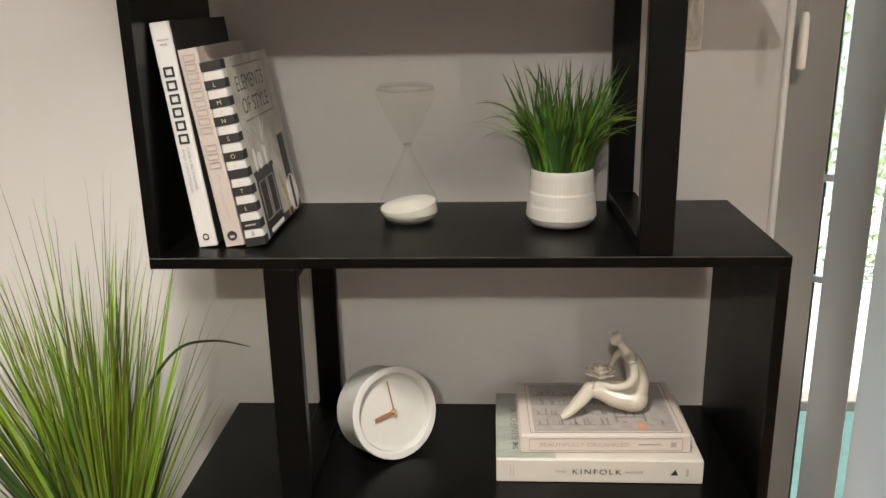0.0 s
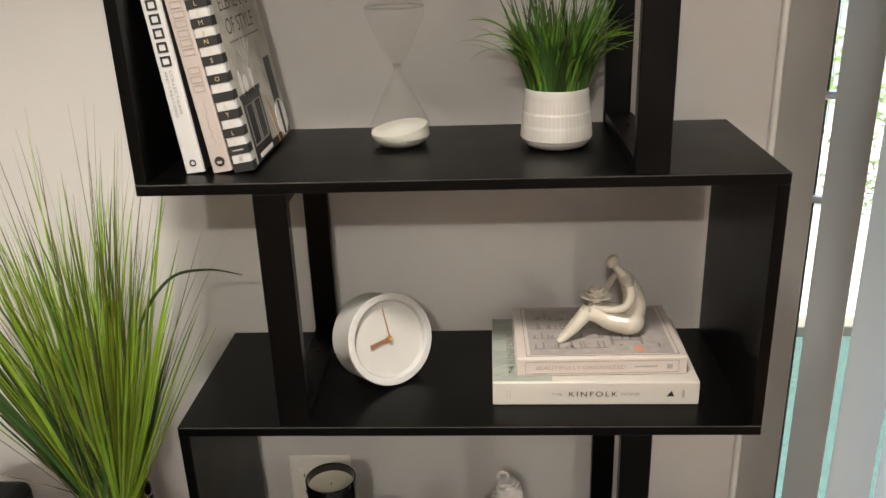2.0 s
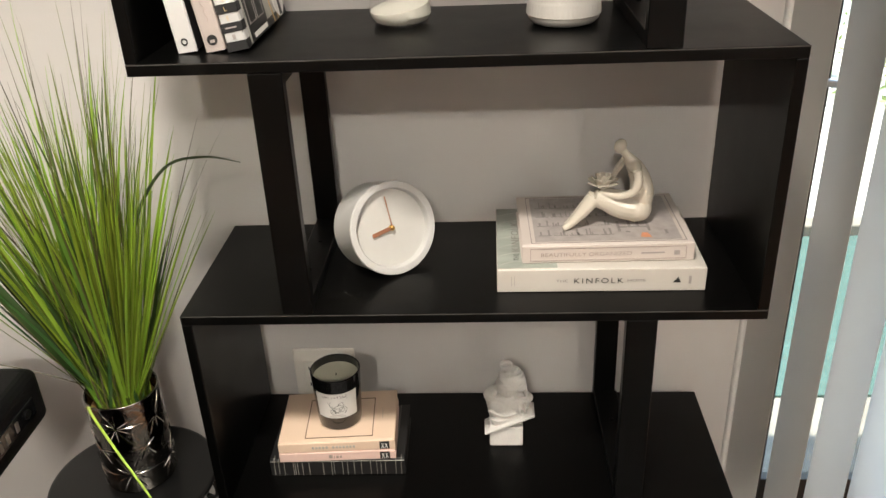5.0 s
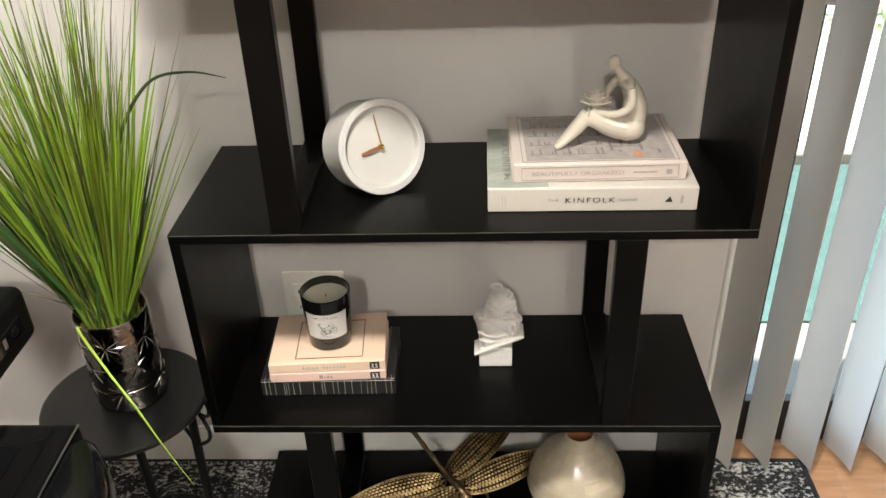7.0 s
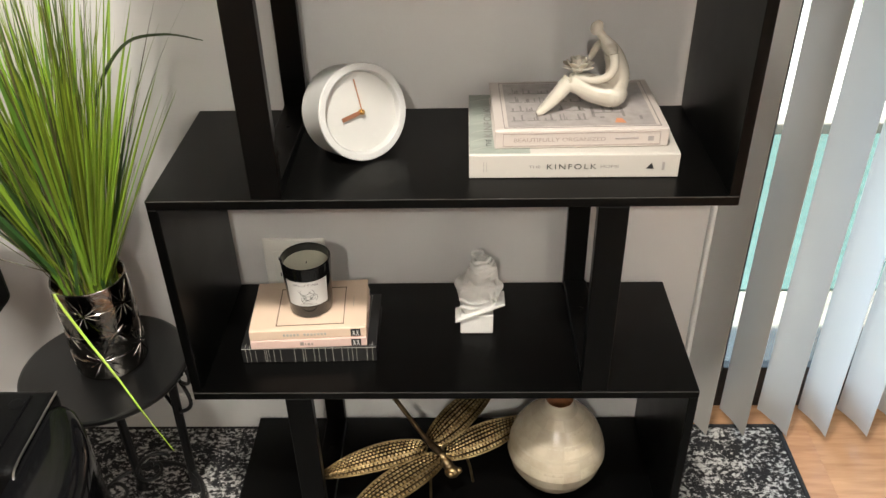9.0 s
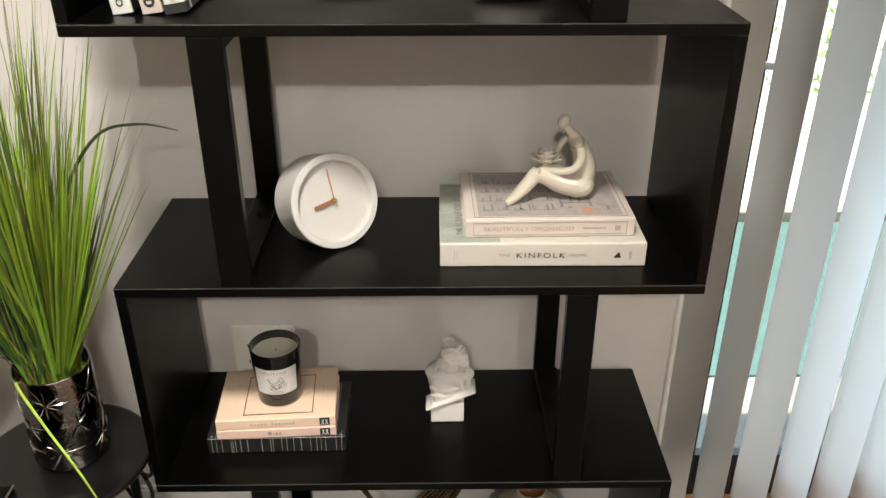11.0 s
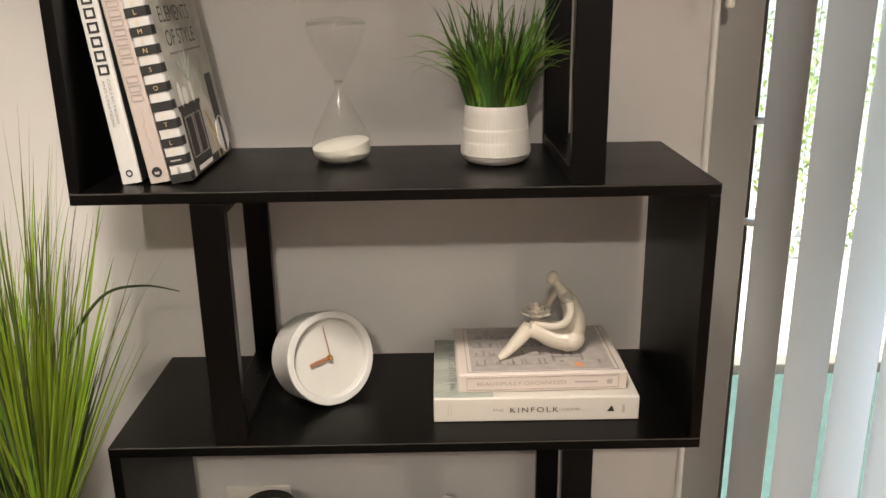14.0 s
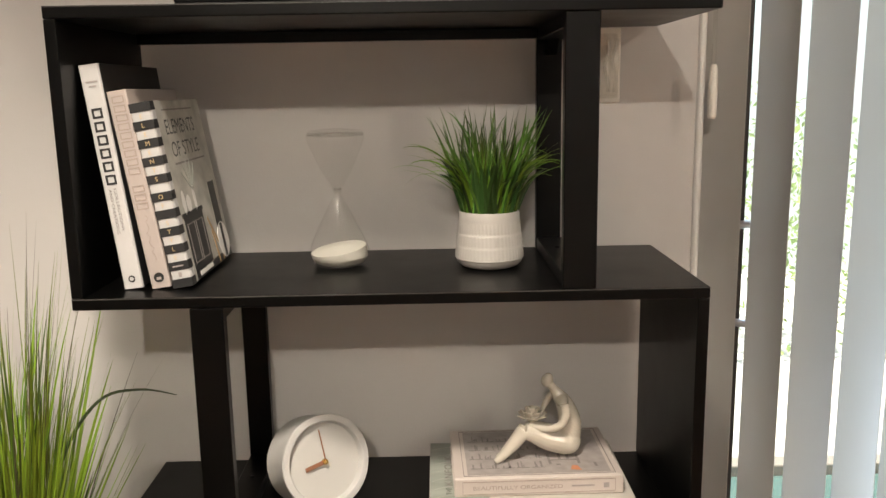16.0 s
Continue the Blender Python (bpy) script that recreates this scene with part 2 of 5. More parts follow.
M_TURF = mat("turquoise_turf", (0.048, 0.098, 0.086), 0.9, vary=0.35, scale=60, bump=0.8, bump_scale=300)
M_GROUND = mat("pale_gravel", (0.48, 0.465, 0.42), 0.95, vary=0.3, scale=25, bump=0.5, bump_scale=90)
M_HEDGE = mat("hedge_leaf", (0.20, 0.27, 0.11), 0.5, vary=0.3, scale=5, island=0.4)
M_FENCE = mat("pale_fence_paint", (0.58, 0.60, 0.58), 0.7, vary=0.1, scale=6)

# blades and vanes let some light through


def let_through(m, colour, share):
    n, l = m.node_tree.nodes, m.node_tree.links
    tr = n.new("ShaderNodeBsdfTranslucent")
    tr.inputs[0].default_value = (*colour, 1)
    mx = n.new("ShaderNodeMixShader")
    mx.inputs[0].default_value = share
    l.new(n["Principled BSDF"].outputs[0], mx.inputs[1])
    l.new(tr.outputs[0], mx.inputs[2])
    l.new(mx.outputs[0], n["Material Output"].inputs[0])


let_through(M_GRASS, (0.28, 0.44, 0.04), 0.16)
let_through(M_LEAF, (0.16, 0.36, 0.04), 0.25)
let_through(M_HEDGE, (0.34, 0.44, 0.16), 0.5)
let_through(M_VANE, (0.74, 0.73, 0.72), 0.20)

# ---------------- mesh helpers ----------------


def empty(name, m=None):
    ob = new(name)
    ob.empty_display_size = 0.05
    if m is not None:
        ob.matrix_world = m
    return ob


def finish(name, bm, material, smooth=False):
    me = bpy.data.meshes.new(name)
    bm.normal_update()
    bm.to_mesh(me)
    bm.free()
    for mm in (material if isinstance(material, (list, tuple)) else [material]):
        me.materials.append(mm)
    if smooth:
        for p in me.polygons:
            p.use_smooth = True
        me.set_sharp_from_angle(angle=radians(35))
    return me


def part(name, bm, material, parent, label="", smooth=False, m=None):
    ob = new(name, finish(name, bm, material, smooth))
    ob.parent = parent
    if m is not None:
        ob.matrix_local = m
    if label:
        tagged(ob, label)
    return ob


def thing(name, bm, material, label, category, m=None, smooth=False, kind="", group=""):
    ob = new(name, finish(name, bm, material, smooth))
    if m is not None:
        ob.matrix_world = m
    return tagged(ob, label, category, group, kind)


def box(x0, x1, y0, y1, z0, z1, bevel=0.0, seg=2, bm=None):
    own = bmesh.new()
    bmesh.ops.create_cube(own, size=1.0)
    for v in own.verts:
        v.co = Vector((x0 + (v.co.x + 0.5) * (x1 - x0), y0 + (v.co.y + 0.5) * (y1 - y0), z0 + (v.co.z + 0.5) * (z1 - z0)))
    if bevel:
        bmesh.ops.bevel(own, geom=list(own.edges), offset=bevel, segments=seg, profile=0.5, affect="EDGES")
    if bm is None:
        return own
    merge(bm, own)
    return bm


def merge(bm, other, m=None):
    tmp = bpy.data.meshes.new("tmp")
    if m is not None:
        bmesh.ops.transform(other, matrix=m, verts=other.verts)
    other.to_mesh(tmp)
    other.free()
    bm.from_mesh(tmp)
    bpy.data.meshes.remove(tmp)


def lathe(profile, seg=48, ripple=None, cap=True):
    """Profile of (r, z) from bottom to top, turned round z."""
    bm = bmesh.new()
    rings = []
    for i, (r, z) in enumerate(profile):
        ring = []
        for k in range(seg):
            a = 2 * math.pi * k / seg
            rr = r * (1 + (ripple(i, r, z, a) if ripple else 0))
            ring.append(bm.verts.new((rr * math.cos(a), rr * math.sin(a), z)))
        rings.append(ring)
    for a, b in zip(rings, rings[1:]):
        for k in range(seg):
            bm.faces.new((a[k], a[(k + 1) % seg], b[(k + 1) % seg], b[k]))
    if cap:
        bm.faces.new(list(reversed(rings[0])))
        bm.faces.new(rings[-1])
    return bm


def tube(points, radii, sides=10, bm=None, flat=1.0):
    """A round bar along points; radii a number or one per point."""
    bm = bm or bmesh.new()
    pts = [Vector(p) for p in points]
    if not isinstance(radii, (list, tuple)):
        radii = [radii] * len(pts)
    rings = []
    up = Vector((0.13, 0.31, 0.94))
    for i, p in enumerate(pts):
        d = (pts[min(i + 1, len(pts) - 1)] - pts[max(i - 1, 0)]).normalized()
        s = d.cross(up)
        if s.length < 0.05:
            s = d.cross(Vector((1, 0, 0)))
        s.normalize()
        u = s.cross(d)
        rings.append([bm.verts.new(p + (s * math.cos(2 * math.pi * k / sides) + u * math.sin(2 * math.pi * k / sides) * flat) * radii[i]) for k in range(sides)])
    for a, b in zip(rings, rings[1:]):
        for k in range(sides):
            bm.faces.new((a[k], a[(k + 1) % sides], b[(k + 1) % sides], b[k]))
    bm.faces.new(list(reversed(rings[0])))
    bm.faces.new(rings[-1])
    return bm


def curve_points(ctrl, n=12):
    """A smooth line through the control points."""
    pts = [Vector(c) for c in ctrl]
    out = []
    for i in range(len(pts) - 1):
        p0, p1, p2, p3 = pts[max(i - 1, 0)], pts[i], pts[i + 1], pts[min(i + 2, len(pts) - 1)]
        for k in range(n):
            t = k / n
            out.append(0.5 * ((2 * p1) + (p2 - p0) * t + (2 * p0 - 5 * p1 + 4 * p2 - p3) * t * t + (3 * p1 - p0 - 3 * p2 + p3) * t ** 3))
    out.append(pts[-1])
    return out


def ball(bm, centre, radii, rot=(0, 0, 0), seg=20):
    own = bmesh.new()
    bmesh.ops.create_uvsphere(own, u_segments=seg, v_segments=seg // 2 + 2, radius=1.0)
    m = pose(*centre, *rot) @ Matrix.Diagonal((*radii, 1))
    merge(bm, own, m)


def add_mod(ob, kind, **kw):
    md = ob.modifiers.new(kind.lower(), kind)
    if kind == "REMESH":
        md.mode, md.voxel_size, md.use_smooth_shade = "VOXEL", kw["voxel"], True
    elif kind == "SMOOTH":
        md.factor, md.iterations = kw.get("factor", 0.5), kw["iterations"]
    return md


def letters(name, text, height, m, material, parent, width=None, label="", spacing=1.0):
    """Raised lettering: text in the plane of m, read along its x, up along its y, centred."""
    cu = bpy.data.curves.new(name, "FONT")
    cu.body, cu.align_x, cu.align_y, cu.extrude, cu.space_character = text, "CENTER", "CENTER", 0.0, spacing
    tmp = bpy.data.objects.new(name, cu)
    scene.collection.objects.link(tmp)
    me = bpy.data.meshes.new_from_object(tmp)
    bpy.data.objects.remove(tmp)
    bpy.data.curves.remove(cu)
    xs = [v.co.x for v in me.vertices]
    ys = [v.co.y for v in me.vertices]
    sy = height / (max(ys) - min(ys))
    sx = width / (max(xs) - min(xs)) if width else sy
    cx, cy = (max(xs) + min(xs)) / 2, (max(ys) + min(ys)) / 2
    for v in me.vertices:
        v.co = Vector(((v.co.x - cx) * sx, (v.co.y - cy) * sy, 0.0004))
    me.materials.append(material)
    ob = new(name, me)
    ob.parent = parent
    ob.matrix_local = m
    if label:
        tagged(ob, label)
    return ob


def bar(name, x0, x1, y0, y1, m, material, parent, lift=0.0004, label=""):
    """A thin printed block in the plane of m."""
    return part(name, box(x0, x1, y0, y1, -0.0003, lift), material, parent, label, m=m)


def outline(name, x0, x1, y0, y1, w, m, material, parent):
    bm = bmesh.new()
    for a in ((x0, x1, y0, y0 + w), (x0, x1, y1 - w, y1), (x0, x0 + w, y0 + w, y1 - w), (x1 - w, x1, y0 + w, y1 - w)):
        box(*a, -0.0003, 0.0004, bm=bm)
    return part(name, bm, material, parent, m=m)


def bars(name, spans, m, material, parent):
    """Plain printed blocks (x0, x1, y0, y1), each a part."""
    for a in spans:
        part(name, box(*a, -0.0003, 0.0004), material, parent, m=m)


def front(x, y, z, turn=0.0):
    """The plane of a face that looks to -y; turn: degrees anticlockwise as seen from in front."""
    return pose(x, y, z, 90, 0, 0) @ pose(0, 0, 0, 0, 0, turn)


# ---------------- the room ----------------
WY = 0.317            # inner face of the back wall
DX0, DX1, DZ = 0.882, 2.75, 2.06   # door opening
RX0, RX1, RY0, RH = -2.4, 3.2, -4.2, 2.44


def build_room():
    f = thing("floor", box(RX0, RX1, RY0, WY + 0.16, -0.06, -0.012), M_WOOD, "orange oak laminate floor under a patterned rug", "floor", kind="structure")
    bm = bmesh.new()
    box(RX0, DX0, WY, WY + 0.14, 0, RH, bm=bm)
    box(DX0, DX1, WY, WY + 0.14, DZ, RH, bm=bm)
    box(DX1, RX1, WY, WY + 0.14, 0, RH, bm=bm)
    thing("wall_north", bm, M_WALL, "light grey painted wall with a wide patio door opening", "wall", kind="structure")
    thing("wall_west", box(RX0 - 0.12, RX0, RY0 - 0.12, WY + 0.14, -0.06, RH), M_WALL, "light grey painted side wall of the room", "wall", kind="structure")
    thing("wall_east", box(RX1, RX1 + 0.12, RY0 - 0.12, WY + 0.14, -0.06, RH), M_WALL, "light grey painted side wall of the room", "wall", kind="structure")
    thing("wall_south", box(RX0, RX1, RY0 - 0.12, RY0, -0.06, RH), M_WALL, "light grey painted wall facing the shelf", "wall", kind="structure")
    thing("ceiling", box(RX0 - 0.12, RX1 + 0.12, RY0 - 0.12, WY + 0.14, RH, RH + 0.1), M_CEIL, "white painted flat ceiling over the room", "ceiling", kind="structure")
    bm = box(RX0, DX0 - 0.012, WY - 0.013, WY - 0.0005, 0, 0.092, 0.003)
    box(RX0, DX0 - 0.012, WY - 0.009, WY - 0.0005, 0.09, 0.098, 0.002, bm=bm)
    thing("baseboard", bm, M_TRIM, "white painted wooden baseboard along the grey wall", "baseboard", kind="structure")
    # rounded white corner strip where the wall ends at the door
    thing("trim", tube([(DX0 - 0.004, WY - 0.001, 0.0), (DX0 - 0.004, WY - 0.001, DZ)], 0.006, 12), M_TRIM, "pale rounded corner strip at the end of the wall", "trim", kind="structure", smooth=True)
    return f


floor = build_room()


def build_door():
    """Sliding patio door set back in its opening."""
    d = tagged(empty("door_1", pose(0, 0, 0)), "dark bronze sliding patio door with clear glass", "door", kind="structure")
    y0, y1 = WY + 0.055, WY + 0.125
    bm = box(DX0, DX0 + 0.045, y0, y1, 0, DZ, 0.002)
    box(DX1 - 0.045, DX1, y0, y1, 0, DZ, 0.002, bm=bm)
    box(DX0 + 0.045, DX1 - 0.045, y0, y1, DZ - 0.045, DZ, 0.002, bm=bm)
    box(DX0 + 0.045, DX1 - 0.045, y0, y1, 0, 0.028, 0.002, bm=bm)
    part("door_frame", bm, M_BRONZE, d, "dark bronze aluminium frame")
    ym = WY + 0.085
    for x0, x1, ya in ((DX0 + 0.048, 1.86, ym - 0.022), (1.80, DX1 - 0.048, ym + 0.012)):
        s = part("sash", box(x0, x0 + 0.048, ya - 0.012, ya + 0.012, 0.03, DZ - 0.047, 0.002), M_BRONZE, d)
        bm = box(x1 - 0.05, x1, ya - 0.012, ya + 0.012, 0.03, DZ - 0.047, 0.002)
        box(x0 + 0.048, x1 - 0.05, ya - 0.012, ya + 0.012, 0.03, 0.115, 0.002, bm=bm)
        box(x0 + 0.048, x1 - 0.05, ya - 0.012, ya + 0.012, DZ - 0.11, DZ - 0.047, 0.002, bm=bm)
        part("sash_rail", bm, M_BRONZE, s)
        p = part("pane", box(x0 + 0.046, x1 - 0.048, ya - 0.003, ya + 0.003, 0.113, DZ - 0.108), M_PANE, s, "clear glass pane")
        p.visible_shadow = False
    hx, hy = DX0 + 0.048 + 0.030, ym - 0.034
    h = part("handle", tube(curve_points([(hx, hy, 1.119), (hx + 0.035, hy - 0.012, 1.119), (hx + 0.05, hy - 0.016, 1.09), (hx + 0.05, hy - 0.016, 0.98), (hx + 0.035, hy - 0.012, 0.951), (hx, hy, 0.951)], 6), 0.007, 10), M_ALU, d, "aluminium pull handle", smooth=True)
    return d


build_door()


def build_blind():
    b = tagged(empty("vertical_blind", pose(DX0, WY, 0)), "pale grey vinyl vertical blind with tilted open vanes", "blind")
    yc = -0.024
    part("headrail", box(-0.02, DX1 - DX0 - 0.01, yc - 0.02, yc + 0.02, DZ - 0.06, DZ - 0.015, 0.003), M_TRIM, b, "white aluminium headrail")
    top, bot, w = DZ - 0.075, 0.030, 0.0435
    bm = bmesh.new()
    n = 8
    cols = []
    for i in range(n + 1):
        u = -1 + 2 * i / n
        cols.append((u * w, 0.0045 * (1 - u * u)))
    for side in (0.0, 0.0011):
        for z in (bot, top):
            for x, yy in cols:
                bm.verts.new((x, yy + side, z))
    bm.verts.ensure_lookup_table()
    c = n + 1
    for i in range(n):
        v = bm.verts
        bm.faces.new((v[i], v[i + 1], v[c + i + 1], v[c + i]))
        bm.faces.new((v[2 * c + i + 1], v[2 * c + i], v[3 * c + i], v[3 * c + i + 1]))
        bm.faces.new((v[i + 1], v[i], v[2 * c + i], v[2 * c + i + 1]))
    v = bm.verts
    bm.faces.new((v[0], v[c], v[3 * c], v[2 * c]))
    bm.faces.new((v[n], v[2 * c + n], v[3 * c + n], v[c + n]))
    me = finish("vane", bm, M_VANE, True)
    rng = random.Random(5)
    count = int((DX1 - DX0 - 0.05) / 0.0825)
    for i in range(count):
        o = new("vane", me)
        o.parent = b
        turn = -(60, 72, 66, 71)[i] if i < 4 else -71 + rng.uniform(-1.5, 1.5)
        o.matrix_local = pose(0.0235 + i * 0.0830, yc, 0, rng.uniform(-0.15, 0.15), rng.uniform(-0.1, 0.1), turn)
        k = part("carrier_hook", box(-0.006, 0.006, 0.0, 0.004, top - 0.004, DZ - 0.055, 0.001), M_CLEAR, o)
    wx, wy = -0.008, -0.064
    wnd = part("wand", tube([(wx, wy, DZ - 0.04), (wx + 0.002, wy, 1.38)], 0.0032, 8), M_CLEAR, b, "thin clear plastic tilt wand", smooth=True)
    prof = [(0.0045, 1.302), (0.0068, 1.305), (0.0072, 1.34), (0.006, 1.375), (0.004, 1.382)]
    part("grip", lathe(prof, 16), M_PLATE, wnd, "ivory plastic grip", smooth=True, m=pose(wx + 0.002, wy, 0))
    return b


build_blind()


def build_outside():
    g = thing("ground", box(-60, 60, WY + 0.16, 140, -0.30, -0.07), M_GROUND, "pale sunlit gravel ground outside the door", "ground", kind="structure")
    thing("pavement", box(-1.5, 6.0, WY + 0.17, 0.85, -0.07, -0.045, 0.004), M_PATIO, "pale concrete patio strip outside the door", "patio", kind="structure")
    thing("lawn", box(-1.5, 8.0, 0.852, 1.78, -0.07, -0.04, 0.003), M_TURF, "turquoise green artificial turf strip beside the patio", "turf", kind="stuff")
    thing("kerb", box(-1.5, 9.0, 1.782, 1.86, -0.07, 0.0, 0.006), M_PATIO, "pale concrete kerb along the turf", "kerb", kind="structure")
    rng = random.Random(11)
    bm = bmesh.new()
    for i in range(26000):
        x = rng.uniform(0.6, 13)
        bulge = 0.35 * noise.noise(Vector((x * 1.3, 0, 3)))
        h = 1.35 + 0.5 * noise.noise(Vector((x * 0.9, 5, 0)))
        z = abs(rng.uniform(-0.05, 1)) ** 0.9 * h
        y = 3.35 + bulge + rng.uniform(-0.35, 0.5)
        if noise.noise(Vector((x * 2.2, y * 2, z * 2.2))) < -0.25:
            continue
        s = rng.uniform(0.014, 0.032)
        a = Euler((rng.uniform(-1.2, 1.2), rng.uniform(-1.2, 1.2), rng.uniform(0, 6.28))).to_matrix()
        q = [Vector((x, y, z)) + a @ Vector(p) for p in ((-s, 0, 0), (0, -s * 0.45, 0.004), (s, 0, 0), (0, s * 0.45, 0.004))]
        bm.faces.new([bm.verts.new(p) for p in q])
    thing("hedge", bm, M_HEDGE, "loose sunlit green hedge with gaps", "hedge", kind="stuff")
    fence = tagged(empty("fence", pose(0, 5.2, -0.07)), "pale painted board fence behind the hedge", "fence")
    b0 = box(-0.07, 0.07, -0.012, 0.012, 0, 2.3, 0.003)
    me = finish("board", b0, M_FENCE)
    for i in range(110):
        o = new("board", me)
        o.parent = fence
        o.matrix_local = pose(-1 + i * 0.148, 0, 0)
    part("fence_rail", box(-1.1, 15.4, 0.014, 0.06, 0.4, 0.5), M_FENCE, fence)


build_outside()

# ---------------- the bookcase ----------------
SW, SD, ST = 0.80, 0.292, 0.015
ZA, ZB, ZC, ZD, ZE = 1.456, 1.103, 0.751, 0.398, 0.048


def build_bookcase():
    s = tagged(empty("bookcase", pose(0, 0, 0)), "black laminate zigzag bookcase with open tiers against the wall", "bookcase")
    for z in (ZA, ZB, ZC, ZD, ZE):
        part("shelf_board", box(0, SW, 0, SD, z - ST, z, 0.0016, 2), M_BLACK, s)
        # strip in lighter colour stands in for lamplight caught on the bevel
        part("edge_highlight", box(0.0005, SW - 0.0005, -0.0004, 0.0005, z - 0.0016, z - 0.0002), M_EDGE, s, "thin lighter strip painted as the edge's highlight")
    for x, zt, zb in ((0, ZA, ZB), (SW - ST, ZB, ZC), (0, ZC, ZD), (SW - ST, ZD, ZE)):
        part("side_panel", box(x, x + ST, 0.0006, SD - 0.0006, zb + 0.0002, zt - ST - 0.0002, 0.0014, 2), M_BLACK, s)
    part("back_stretcher", box(ST + 0.0004, 0.6136, SD - 0.020, SD - 0.002, ZA - ST - 0.0155, ZA - ST - 0.0003, 0.001, 1), M_BLACK, s)
    pw, pd, rail = 0.042, 0.018, 0.018
    for x, zt, zb in ((0.614, ZA, ZB), (0.145, ZB, ZC), (0.614, ZC, ZD), (0.145, ZD, ZE)):
        z0, z1 = zb + 0.0002, zt - ST - 0.0002
        for y in (0.001, SD - pd - 0.001):
            part("post", box(x, x + pw - (0.004 if y > 0.1 else 0.0), y, y + pd, z0, z1, 0.0012, 1), M_BLACK, s)
        for za, zc in ((z0, z0 + rail), (z1 - rail, z1)):
            part("frame_rail", box(x + 0.001, x + pw - 0.001, pd + 0.001, SD - pd - 0.001, za, zc, 0.001, 1), M_BLACK, s)
        # small corner brackets under the upper rail
        for yy, d in ((pd + 0.001, 1), (SD - pd - 0.001, -1)):
            bm = bmesh.new()
            pts = [(yy, z1 - rail), (yy + d * 0.022, z1 - rail), (yy, z1 - rail - 0.022)]
            a = [bm.verts.new((x + 0.012, p, q)) for p, q in pts]
            b = [bm.verts.new((x + 0.030, p, q)) for p, q in pts]
            for i in range(3):
                bm.faces.new((a[i], a[(i + 1) % 3], b[(i + 1) % 3], b[i]))
            bm.faces.new(a)
            bm.faces.new(b[::-1])
            bmesh.ops.recalc_face_normals(bm, faces=bm.faces)
            part("corner_bracket", bm, M_BLACK, s)
        for yy in (0.10, 0.19):
            bm = bmesh.new()
            ball(bm, (x + pw * 0.5, yy, z0 + rail), (0.004, 0.004, 0.0018), seg=10)
            part("screw_head", bm, M_BLACK, s, smooth=True)
    for x in (0.03, SW - 0.06):
        for y in (0.02, SD - 0.05):
            part("foot", box(x, x + 0.03, y, y + 0.03, 0.009, ZE - ST - 0.0002, 0.002), M_BLACK, s)
    return s


build_bookcase()

# ---------------- rug ----------------


def build_rug():
    r = tagged(empty("rug", pose(0, 0, 0)), "black and white mottled low pile rug under the bookcase", "rug")
    x0, x1, y0, y1 = -1.55, 1.088, -1.9, 0.300
    part("rug_field", box(x0, x1, y0, y1, 0.0, 0.0085, 0.002), M_RUG, r)
    bm = box(x1 + 0.0004, x1 + 0.010, y0, y1 + 0.010, 0.0, 0.0095, 0.003)
    box(x0, x1, y1 + 0.0004, y1 + 0.010, 0.0, 0.0095, 0.003, bm=bm)
    part("binding", bm, M_RUGEDGE, r, "black stitched edge binding")


build_rug()

# ---------------- books ----------------


def hard_book(name, w, d, h, cover, pages, label, m, cv=0.0028, lying=False, spine=None):
    """Upright: spine to -y, w thick along x, d deep along y, h high. Lying books turn the same block on its side."""
    b = tagged(empty(name, m), label, "book")
    bm = bmesh.new()
    box(0, cv, 0.003, d, 0, h, 0.0008, 1, bm=bm)
    box(w - cv, w, 0.003, d, 0, h, 0.0008, 1, bm=bm)
    part("cover", bm, cover, b)
    sp = bmesh.new()
    ring = [(0, 0.0024), (0.0008, 0.0007), (0.0026, 0.0), (w / 2, -0.0001), (w - 0.0026, 0.0), (w - 0.0008, 0.0007), (w, 0.0024)]
    n = len(ring) - 1
    for z in (0, h):
        for x, y in ring:
            sp.verts.new((x, y, z))
        for x, y in reversed(ring):
            sp.verts.new((x, max(y + 0.0015, 0.005), z))
    sp.verts.ensure_lookup_table()
    k = 2 * (n + 1)
    for i in range(k):
        j = (i + 1) % k
        sp.faces.new((sp.verts[i], sp.verts[j], sp.verts[k + j], sp.verts[k + i]))
    sp.faces.new([sp.verts[i] for i in range(k - 1, -1, -1)])
    sp.faces.new([sp.verts[k + i] for i in range(k)])
    spine_ob = part("spine", sp, spine or cover, b)
    part("page_block", box(cv + 0.0002, w - cv - 0.0002, 0.0055, d - 0.005, 0.004, h - 0.004), pages, b, "cream page edges")
    return b


